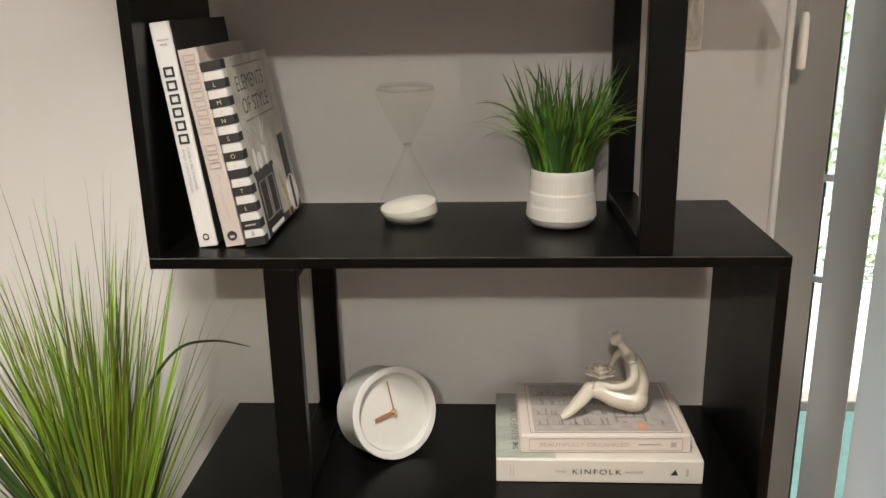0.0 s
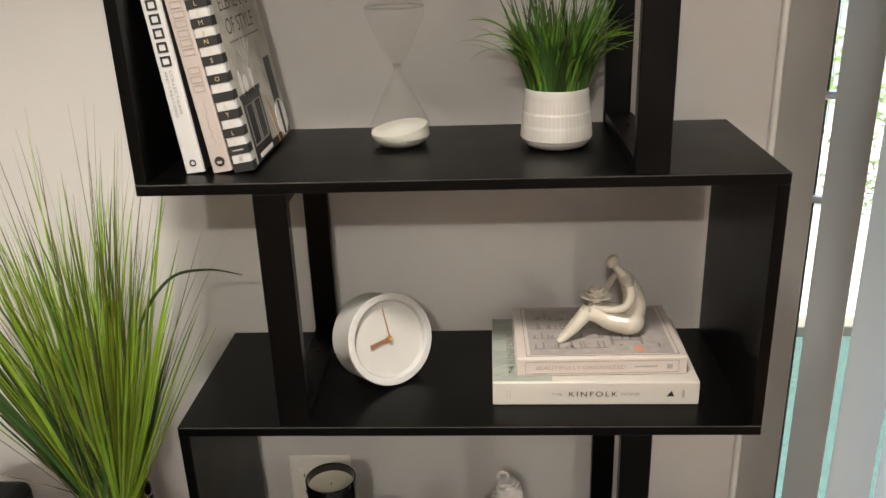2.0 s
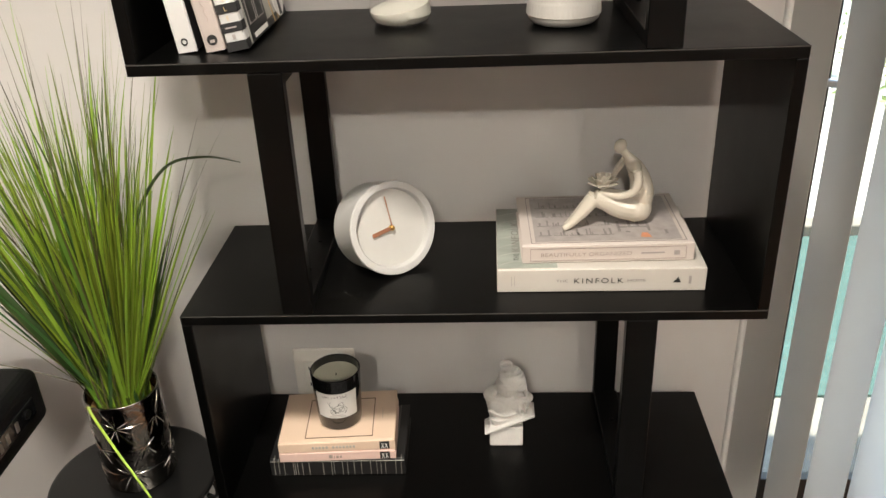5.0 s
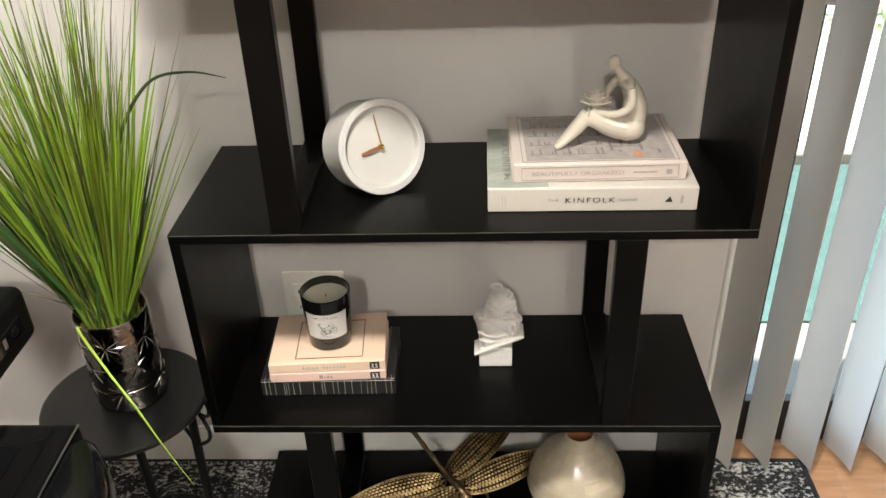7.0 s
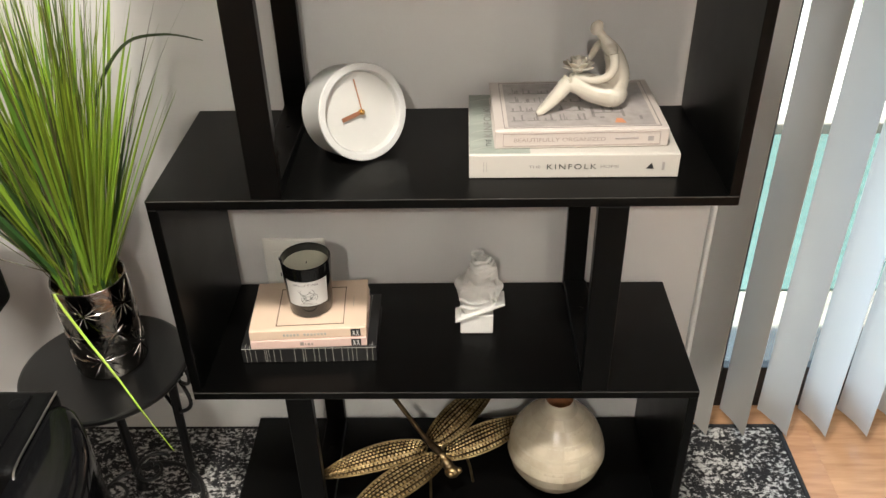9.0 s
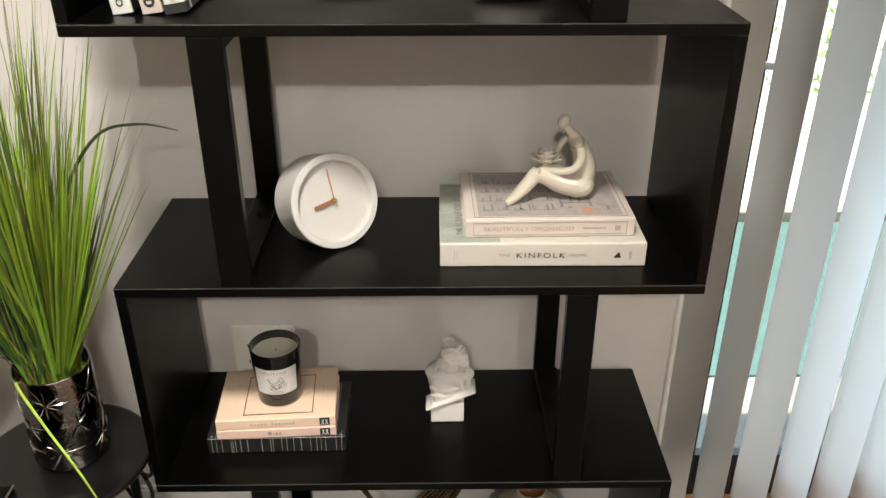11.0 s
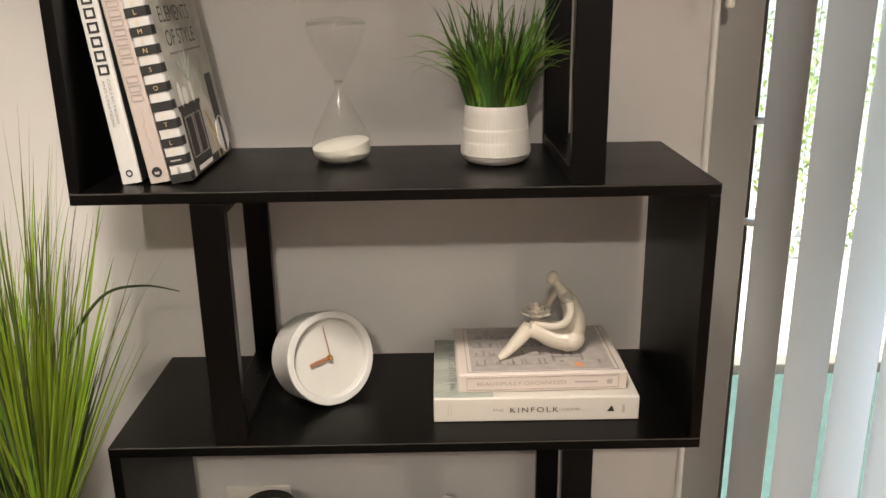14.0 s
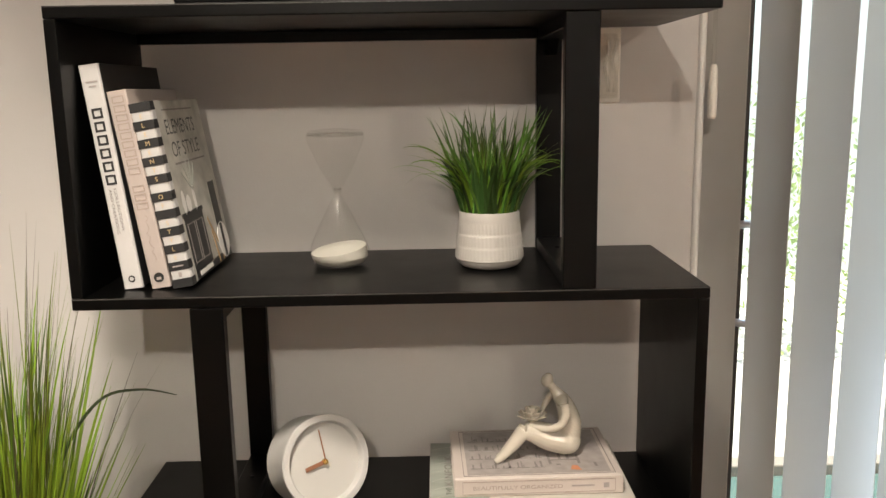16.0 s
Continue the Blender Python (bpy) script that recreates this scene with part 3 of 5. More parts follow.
def upright_books():
    g = "leaning books"
    # tall white book with a black dust cover
    b = hard_book("fashion_book", 0.025, 0.228, 0.287, M_BKBLACK, M_PAGESV, "tall leaning book with white spine and black cover",
                  pose(0.050, 0.046, ZB + 0.0006, 0, -6.6, 0), spine=M_WHITE)
    tagged(b, group=g)
    f = lambda x, z, turn=-90: front(x, -0.0004, z, turn)
    # brand name drawn as plain heavy blocks
    for i in range(6):
        outline("title_block", -0.0495 + i * 0.0168, -0.0368 + i * 0.0168, -0.0066, 0.0066, 0.0027, f(0.0125, 0.1835), M_INK, b)
    letters("spine_text", "COLLECTIONS", 0.0038, f(0.0150, 0.104), M_GREYINK, b, width=0.055)
    letters("spine_text", "AND CREATIONS", 0.0038, f(0.0085, 0.102), M_GREYINK, b, width=0.058)
    bar("author_line", 0.006, 0.021, 0.2645, 0.2665, front(0, -0.0004, 0), M_SHADE2, b)
    bar("author_line", 0.009, 0.018, 0.259, 0.261, front(0, -0.0004, 0), M_SHADE2, b)
    bm = bmesh.new()
    for a in (0, 180):
        t = tube(curve_points([(0.0036 * math.cos(radians(a + q)), 0.0036 * math.sin(radians(a + q)), 0) for q in range(0, 170, 28)], 3), 0.0009, 6)
        merge(bm, t)
    part("emblem", bm, M_INK, b, m=front(0.0125, -0.0006, 0.013))
    # greige book
    b = hard_book("fashion_book", 0.0255, 0.205, 0.255, M_GREIGE, M_PAGESV, "leaning greige cloth book with taupe lettering bars",
                  pose(0.0855, 0.046, ZB + 0.0006, 0, -8.3, 0))
    tagged(b, group=g)
    for i in range(13):
        if i != 9:
            outline("title_block", -0.072 + i * 0.0113, -0.0634 + i * 0.0113, -0.0075, 0.0075, 0.0012, f(0.013, 0.176), M_TAUPEINK, b)
    bm = tube(curve_points([(-0.030 + 0.004 * i, (0.0016 + 0.0012 * math.sin(i * 1.3)) * math.sin(i * 1.9) + 0.0012 * math.sin(i * 0.55), 0) for i in range(16)], 5), 0.0003, 5)
    part("script_line", bm, M_TAUPEINK, b, m=f(0.013, 0.066))
    part("emblem", lathe([(0.0065, -0.0003), (0.0065, 0.0004)], 20), M_INK, b, m=front(0.0127, -0.0006, 0.014))
    bar("emblem_mark", -0.003, 0.003, -0.003, 0.0005, front(0.0127, -0.0006, 0.014), M_GREIGE, b, 0.0007)
    # striped book with a picture cover
    w, d, h = 0.0255, 0.216, 0.240
    b = hard_book("design_book", w, d, h, M_SHADE, M_PAGESV, "leaning interior design book with black and white striped spine",
                  pose(0.1145, 0.046, ZB + 0.0006, 0, -9.3, 0), spine=M_WHITE)
    tagged(b, group=g)
    step = h / 21
    chars = ["", "E", "L", "E", "M", "E", "N", "T", "S", "", "O", "F", "", "S", "T", "Y", "L", "E", "", "", ""]
    for i, ch in enumerate(chars):
        zt = h - i * step
        if i % 2 == 0:
            bm = bmesh.new()
            box(-0.0004, w + 0.0004, -0.0009, 0.0034, zt - step, zt, bm=bm)
            box(w + 0.0001, w + 0.0006, 0.0034, 0.016, zt - step, zt, bm=bm)
            part("stripe", bm, M_INK, b)
        if ch:
            letters("spine_letter", ch, 0.0056, front(0.0122, -0.0013, zt - step / 2), M_GOLDINK, b)
    bar("author_bar", 0.005, 0.019, -0.0009, 0.0009, front(0, -0.0013, h - 18.5 * step), M_SHADE2, b)
    bar("publisher_mark", 0.0105, 0.0145, -0.003, 0.003, front(0, -0.0013, h - 19.5 * step), M_SHADE2, b)
    side = lambda y, z: pose(w + 0.0002, y, z, 90, 0, 90)
    bar("cover_border", 0.0034, 0.016, 0.0, h, side(0, 0), M_WHITE, b, 0.0002)
    bar("cover_wall", 0.0165, d - 0.001, 0.001, h - 0.001, side(0, 0), M_SHADE, b, 0.0003, "printed photograph of a room")
    letters("cover_title", "ELEMENTS", 0.020, side(0.104, 0.205), M_BKBLACK, b, width=0.130)
    letters("cover_title", "OF STYLE", 0.020, side(0.108, 0.175), M_BKBLACK, b, width=0.125)
    bar("cover_line", 0.045, 0.185, 0.1545, 0.157, side(0, 0), M_GREYINK, b, 0.0006)
    bar("cover_line", 0.040, 0.175, 0.2265, 0.2285, side(0, 0), M_GREYINK, b, 0.0006)
    bm = bmesh.new()
    box(0.024, 0.110, 0.012, 0.085, 0, 0.0008, bm=bm)
    box(0.020, 0.116, 0.085, 0.091, 0, 0.0009, bm=bm)
    part("cover_cabinet", bm, M_BKBLACK, b, m=side(0, 0))
    outline("cover_cabinet_door", 0.032, 0.064, 0.022, 0.076, 0.0015, side(0.0, 0) @ pose(0, 0, 0.0009), M_GREYINK, b)
    outline("cover_cabinet_door", 0.070, 0.102, 0.022, 0.076, 0.0015, side(0.0, 0) @ pose(0, 0, 0.0009), M_GREYINK, b)
    bar("cover_shadow", 0.024, d - 0.002, 0.001, 0.012, side(0, 0), M_BKBLACK, b, 0.0005)
    bm = bmesh.new()
    for x, hh, ww in ((0.040, 0.028, 0.012), (0.060, 0.020, 0.018), (0.090, 0.030, 0.010)):
        merge(bm, lathe([(ww * 0.5, 0), (ww * 0.6, 0.0005)], 14), pose(x, 0.093 + hh * 0.4, 0.0004) @ Matrix.Diagonal((1, hh / ww, 1, 1)))
    part("cover_ornament", bm, M_WHITEINK, b, m=side(0, 0))
    bm = bmesh.new()
    for a in (-38, -15, 8, 30, 50):
        merge(bm, box(-0.0008, 0.0008, 0, 0.045, 0.0004, 0.0009), pose(0.092, 0.115, 0, 0, 0, a))
    part("cover_branch", bm, M_TEAL, b, m=side(0, 0))
    bm = bmesh.new()
    box(0.168, 0.198, 0.046, 0.118, 0.0004, 0.0009, 0.0002, 1, bm=bm)
    part("cover_chair_back", bm, M_BKBLACK, b, m=side(0, 0))
    bm = lathe([(0.027, 0.0004), (0.027, 0.0011)], 24)
    part("cover_cushion", bm, M_WHITEINK, b, m=side(0.184, 0.029))
    bar("cover_cushion_band", -0.006, 0.006, -0.025, 0.025, side(0.184, 0.029), M_BKBLACK, b, 0.0014)
    bm = bmesh.new()
    for a, x, y in ((12, 0.146, 0.002), (-14, 0.166, 0.002), (35, 0.156, 0.03)):
        merge(bm, box(-0.0022, 0.0022, 0, 0.05, 0.0004, 0.001), pose(x, y, 0, 0, 0, a))
    part("cover_chair_leg", bm, M_OCHRE, b, m=side(0, 0))
    bar("author_block", 0.040, 0.105, 0.004, 0.010, side(0, 0), M_WHITEINK, b, 0.0008)


upright_books()


def lying_book(name, x0, x1, y0, y1, z0, t, cover, label, turn=0.0, spine=None, cv=0.0026):
    """A book lying flat with its spine to -y."""
    w, d = x1 - x0, y1 - y0
    b = tagged(empty(name, pose((x0 + x1) / 2, y0, z0, 0, 0, turn)), label, "book")
    bm = box(-w / 2, w / 2, 0.004, d, 0, cv, 0.0008, 1)
    box(-w / 2, w / 2, 0.004, d, t - cv, t, 0.0008, 1, bm=bm)
    part("cover", bm, cover, b)
    part("spine", box(-w / 2, w / 2, 0, 0.0042, 0.0002, t - 0.0002, 0.0016, 3), spine or cover, b)
    part("page_block", box(-w / 2 + 0.004, w / 2 - 0.004, 0.0045, d - 0.005, cv + 0.0002, t - cv - 0.0002), M_PAGES, b, "cream page edges")
    return b


def flat_books():
    g = "stacked white books"
    b = lying_book("home_book", 0.440, 0.7285, 0.054, 0.258, ZC + 0.0002, 0.036, M_CREAM, "thick cream hardback lying flat on the shelf", -0.3, cv=0.003)
    tagged(b, group=g)
    f = lambda x, z: front(x, -0.0004, z)
    letters("spine_text", "THE", 0.0042, f(-0.054, 0.018), M_GREYINK, b, width=0.016)
    letters("spine_text", "KINFOLK", 0.0080, f(-0.003, 0.018), M_BKBLACK, b, width=0.068, spacing=1.3)
    letters("spine_text", "HOME", 0.0042, f(0.049, 0.018), M_GREYINK, b, width=0.025)
    bm = bmesh.new()
    q = [bm.verts.new(p) for p in ((-0.0055, -0.004, 0.0004), (0.0055, -0.004, 0.0004), (0.0015, 0.0052, 0.0004))]
    bm.faces.new(q)
    part("emblem", bm, M_INK, b, m=f(0.104, 0.018))
    bar("publisher_line", -0.006, 0.006, -0.0018, 0.0018, front(0.122, -0.0004, 0.018, 90), M_SHADE2, b)
    bar("spine_line", -0.0075, 0.0075, -0.0004, 0.0004, front(-0.124, -0.0004, 0.018, 90), M_SHADE2, b)
    bar("spine_line", -0.0075, 0.0075, -0.0004, 0.0004, front(-0.120, -0.0004, 0.018, 90), M_SHADE2, b)
    t = pose(0, 0, 0.0362)
    bar("cover_photo", -0.1435, -0.060, 0.0045, 0.203, t, M_TEAL, b, 0.0003, "muted sage green printed photograph")
    letters("cover_title", "KINFOLK", 0.0115, pose(-0.1165, 0.103, 0.0366, 0, 0, 90), M_GREYINK, b, width=0.098, spacing=1.1)
    letters("cover_title", "THE", 0.0072, pose(-0.1165, 0.036, 0.0366, 0, 0, 90), M_INK, b, width=0.020)
    bm = bmesh.new()
    for i in range(7):
        y0 = 0.012 + i * 0.027
        tube(curve_points([(-0.143, y0, 0.0002), (-0.125, y0 + 0.010, 0.0003), (-0.098, y0 + 0.014, 0.0002)], 4), [0.0004 + 0.0008 * math.sin(math.pi * k / 8) for k in range(9)], 6, bm, flat=0.2)
    part("cover_fold", bm, M_SHADE, b, m=t)

    b = lying_book("organizing_book", 0.4755, 0.7145, 0.0735, 0.244, ZC + 0.0366, 0.0275, M_PINKW, "pale pink hardback with a sketched room on its cover", 1.0)
    tagged(b, group=g)
    letters("spine_text", "BEAUTIFULLY ORGANIZED", 0.0058, front(-0.030, -0.0004, 0.0135), M_TAUPEINK, b, width=0.126)
    outline("spine_border", -0.108, 0.108, 0.004, 0.0232, 0.0007, front(0, -0.0004, 0), M_TAUPEINK, b)
    bar("author_block", 0.046, 0.078, -0.0012, 0.0012, front(0, -0.0004, 0.0135), M_SHADE2, b)
    bar("emblem", 0.091, 0.099, -0.004, 0.003, front(0, -0.0004, 0.0135), M_SHADE2, b)
    t = pose(0, 0, 0.0277)
    part("cover_picture", box(-0.100, 0.104, 0.012, 0.160, -0.0002, 0.0002), M_SHADE2, b, "faint printed sketch of a shelved room", m=t)
    outline("cover_border", -0.106, 0.110, 0.008, 0.164, 0.0009, t, M_GREYINK, b)
    rng = random.Random(4)
    bm = bmesh.new()
    for i in range(5):
        for j in range(4):
            x, y = -0.094 + i * 0.022, 0.03 + j * 0.031
            box(x, x + 0.019, y, y + 0.0012, 0.0002, 0.0005, bm=bm)
            for k in range(3):
                xx = x + rng.uniform(0, 0.015)
                box(xx, xx + rng.uniform(0.001, 0.003), y + 0.0012, y + rng.uniform(0.008, 0.022), 0.0002, 0.0005, bm=bm)
    part("cover_shelving", bm, M_GREYINK, b, m=t)
    bm = bmesh.new()
    for x0, x1, y0, y1 in ((0.020, 0.062, 0.052, 0.055), (0.020, 0.024, 0.040, 0.072), (0.036, 0.040, 0.055, 0.075), (0.048, 0.052, 0.055, 0.073), (0.062, 0.066, 0.040, 0.070), (0.030, 0.036, 0.036, 0.040)):
        box(x0, x1, y0, y1, 0.0002, 0.0005, bm=bm)
    part("cover_chair", bm, M_GREYINK, b, m=t)
    bm = bmesh.new()
    bm.faces.new([bm.verts.new(p) for p in ((0.048, 0.020, 0.0005), (0.064, 0.018, 0.0005), (0.060, 0.033, 0.0005), (0.052, 0.034, 0.0005))])
    part("cover_lampshade", bm, M_ORANGE, b, m=t)
    bar("cover_mark", 0.085, 0.089, 0.030, 0.042, t, M_GREYINK, b, 0.0005)


flat_books()


def low_books():
    g = "books under the candle"
    b = lying_book("striped_book", 0.066, 0.2875, 0.073, 0.216, ZD + 0.0002, 0.031, M_BKBLACK, "thick black hardback with fine white spine stripes", 1.0)
    tagged(b, group=g)
    rng = random.Random(9)
    bm = bmesh.new()
    for x in (-0.104, -0.097, -0.088, -0.073, -0.070, -0.066, -0.058, -0.047, -0.024, -0.010, -0.006, 0.008, 0.016, 0.027, 0.039, 0.054, 0.064, 0.071, 0.078, 0.095, 0.104):
        box(x, x + 0.0006, -0.0006, 0.0008, 0.001, 0.030, bm=bm)
        box(x, x + 0.0006, 0.0008, 0.012 if rng.random() < 0.6 else 0.14, 0.0308, 0.0312, bm=bm)
    box(-0.110, 0.110, -0.0006, 0.0008, 0.0289, 0.0294, bm=bm)
    part("pinstripe", bm, M_SHADE, b)
    b = lying_book("slim_book", 0.0845, 0.2735, 0.0715, 0.205, ZD + 0.0316, 0.0175, M_PINK, "slim pink hardback in a stack", 3.0)
    tagged(b, group=g)
    bars("title_bar", [(x, x + ww, -0.0028, h) for x, ww, h in ((-0.014, 0.006, 0.0036), (-0.006, 0.0015, 0.0016), (-0.002, 0.004, 0.0016), (0.004, 0.003, 0.0016))], front(0, -0.0004, 0.009), M_TAUPEINK, b)
    bar("emblem", 0.069, 0.085, 0.002, 0.0155, front(0, -0.0004, 0), M_INK, b)
    bm = bmesh.new()
    for a, x in ((20, 0.072), (-20, 0.076), (20, 0.078), (-20, 0.082)):
        merge(bm, box(-0.0005, 0.0005, 0, 0.010, 0.0004, 0.0008), pose(x, 0.0035, 0, 0, 0, -a))
    part("emblem_mark", bm, M_WHITEINK, b, m=front(0, -0.0004, 0))
    b = lying_book("slim_book", 0.0845, 0.2735, 0.0735, 0.206, ZD + 0.0494, 0.0185, M_BLUSH, "slim blush hardback with a thin dark border", 3.6)
    tagged(b, group=g)
    bars("title_bar", [(-0.040 + i * 0.0055, -0.0366 + i * 0.0055, -0.0022, 0.0022) for i in range(13) if i != 5], front(0, -0.0004, 0.009), M_SHADE, b)
    bar("emblem", 0.069, 0.085, 0.002, 0.0165, front(0, -0.0004, 0), M_INK, b)
    bm = bmesh.new()
    for a, x in ((20, 0.072), (-20, 0.076), (20, 0.078), (-20, 0.082)):
        merge(bm, box(-0.0005, 0.0005, 0, 0.010, 0.0004, 0.0008), pose(x, 0.0035, 0, 0, 0, -a))
    part("emblem_mark", bm, M_WHITEINK, b, m=front(0, -0.0004, 0))
    outline("cover_border", -0.052, 0.058, 0.012, 0.112, 0.0013, pose(0, 0, 0.0187), M_OCHREINK, b)
    bar("cover_line", -0.012, 0.012, -0.0003, 0.0003, pose(0.072, 0.07, 0.0187, 0, 0, 90), M_TAUPEINK, b)


low_books()

# ---------------- things on the upper tier ----------------


def build_hourglass():
    h = tagged(empty("hourglass", pose(0.316, 0.180, ZB + 0.0004)), "clear blown glass hourglass with white sand settled below", "hourglass")
    prof = [(0.004, 0.0), (0.028, 0.0), (0.037, 0.004), (0.0425, 0.013), (0.0430, 0.021), (0.040, 0.031), (0.033, 0.045), (0.0245, 0.061), (0.016, 0.077), (0.009, 0.089), (0.0052, 0.0965),
            (0.0045, 0.1), (0.0056, 0.104), (0.0110, 0.110), (0.0195, 0.124), (0.0275, 0.140), (0.0345, 0.155), (0.0395, 0.1655), (0.0412, 0.1715), (0.0400, 0.1770), (0.0350, 0.1810), (0.004, 0.1838)]
    prof = [(r, z * 1.075) for r, z in prof]
    part("glass_body", lathe([p for q in zip(prof, prof[1:]) for p in (q[0], ((q[0][0] + q[1][0]) / 2, (q[0][1] + q[1][1]) / 2))] + prof[-1:], 72), M_HGLASS, h, "clear thin glass", smooth=True)
    # thickened rolled edges where the bulbs were closed
    for r, z, t in ((0.0385, 0.1885, 0.0016), (0.0345, 0.0036, 0.0016), (0.0058, 0.1110, 0.0012)):
        part("rolled_edge", tube([(r * math.cos(2 * math.pi * k / 48), r * math.sin(2 * math.pi * k / 48), z) for k in range(49)], t, 8), M_RIMGLASS, h, smooth=True)
    part("neck_ring", lathe([(0.0052, 0.1045), (0.0072, 0.1065), (0.0074, 0.1080), (0.0052, 0.1100)], 24, cap=False), M_HGLASS, h, smooth=True)
    # sand bed, banked to one side
    bm = bmesh.new()
    seg, rings = 48, []
    low = [(0.001, 0.0020), (0.027, 0.0020), (0.0355, 0.0056), (0.0408, 0.0135)]
    for r, z in low:
        rings.append([bm.verts.new((r * math.cos(2 * math.pi * k / seg), r * math.sin(2 * math.pi * k / seg), z)) for k in range(seg)])
    for r in (1.0, 0.8, 0.5, 0.2, 0.02):
        ring = []
        for k in range(seg):
            a = 2 * math.pi * k / seg
            top = 0.0245 + 0.0065 * math.cos(a - 0.5) * r + 0.005 * (1 - r)
            rr = (0.0412 - max(0, top - 0.021) * 0.30) * r
            ring.append(bm.verts.new((rr * math.cos(a), rr * math.sin(a), top)))
        rings.append(ring)
    for a, b in zip(rings, rings[1:]):
        for k in range(seg):
            bm.faces.new((a[k], a[(k + 1) % seg], b[(k + 1) % seg], b[k]))
    bm.faces.new(rings[0][::-1])
    bm.faces.new(rings[-1])
    part("sand", bm, M_SAND, h, "fine white sand", smooth=True)
    return h


build_hourglass()


def ribbon(bm, base, heading, lean, length, width, curl, seg=7, fold=0.25, rng=None, taper=0.75, sway=0.0, twist=0.0):
    """One grass blade: starts steep, leans over by lean (radians from upright) and curls further along its length."""
    p = Vector(base)
    side = Vector((-math.sin(heading), math.cos(heading), 0))
    prev = None
    for i in range(seg + 1):
        t = i / seg
        ang = lean + curl * t * t
        d = Vector((math.cos(heading) * math.sin(ang), math.sin(heading) * math.sin(ang), math.cos(ang))) + side * sway * math.sin(t * 3)
        w = width * 0.5 * (0.65 + 0.35 * math.sin(min(t * 2.2, 1.57))) * (1 - t ** 2.0) ** taper + 0.00012
        up = d.cross(side).normalized()
        flat = side * math.cos(twist) + up * math.sin(twist)
        up = d.cross(flat)
        row = [bm.verts.new(p - flat * w + up * w * fold), bm.verts.new(p), bm.verts.new(p + flat * w + up * w * fold)]
        if prev:
            bm.faces.new((prev[0], prev[1], row[1], row[0]))
            bm.faces.new((prev[1], prev[2], row[2], row[1]))
        prev = row
        p = p + d * (length / seg)


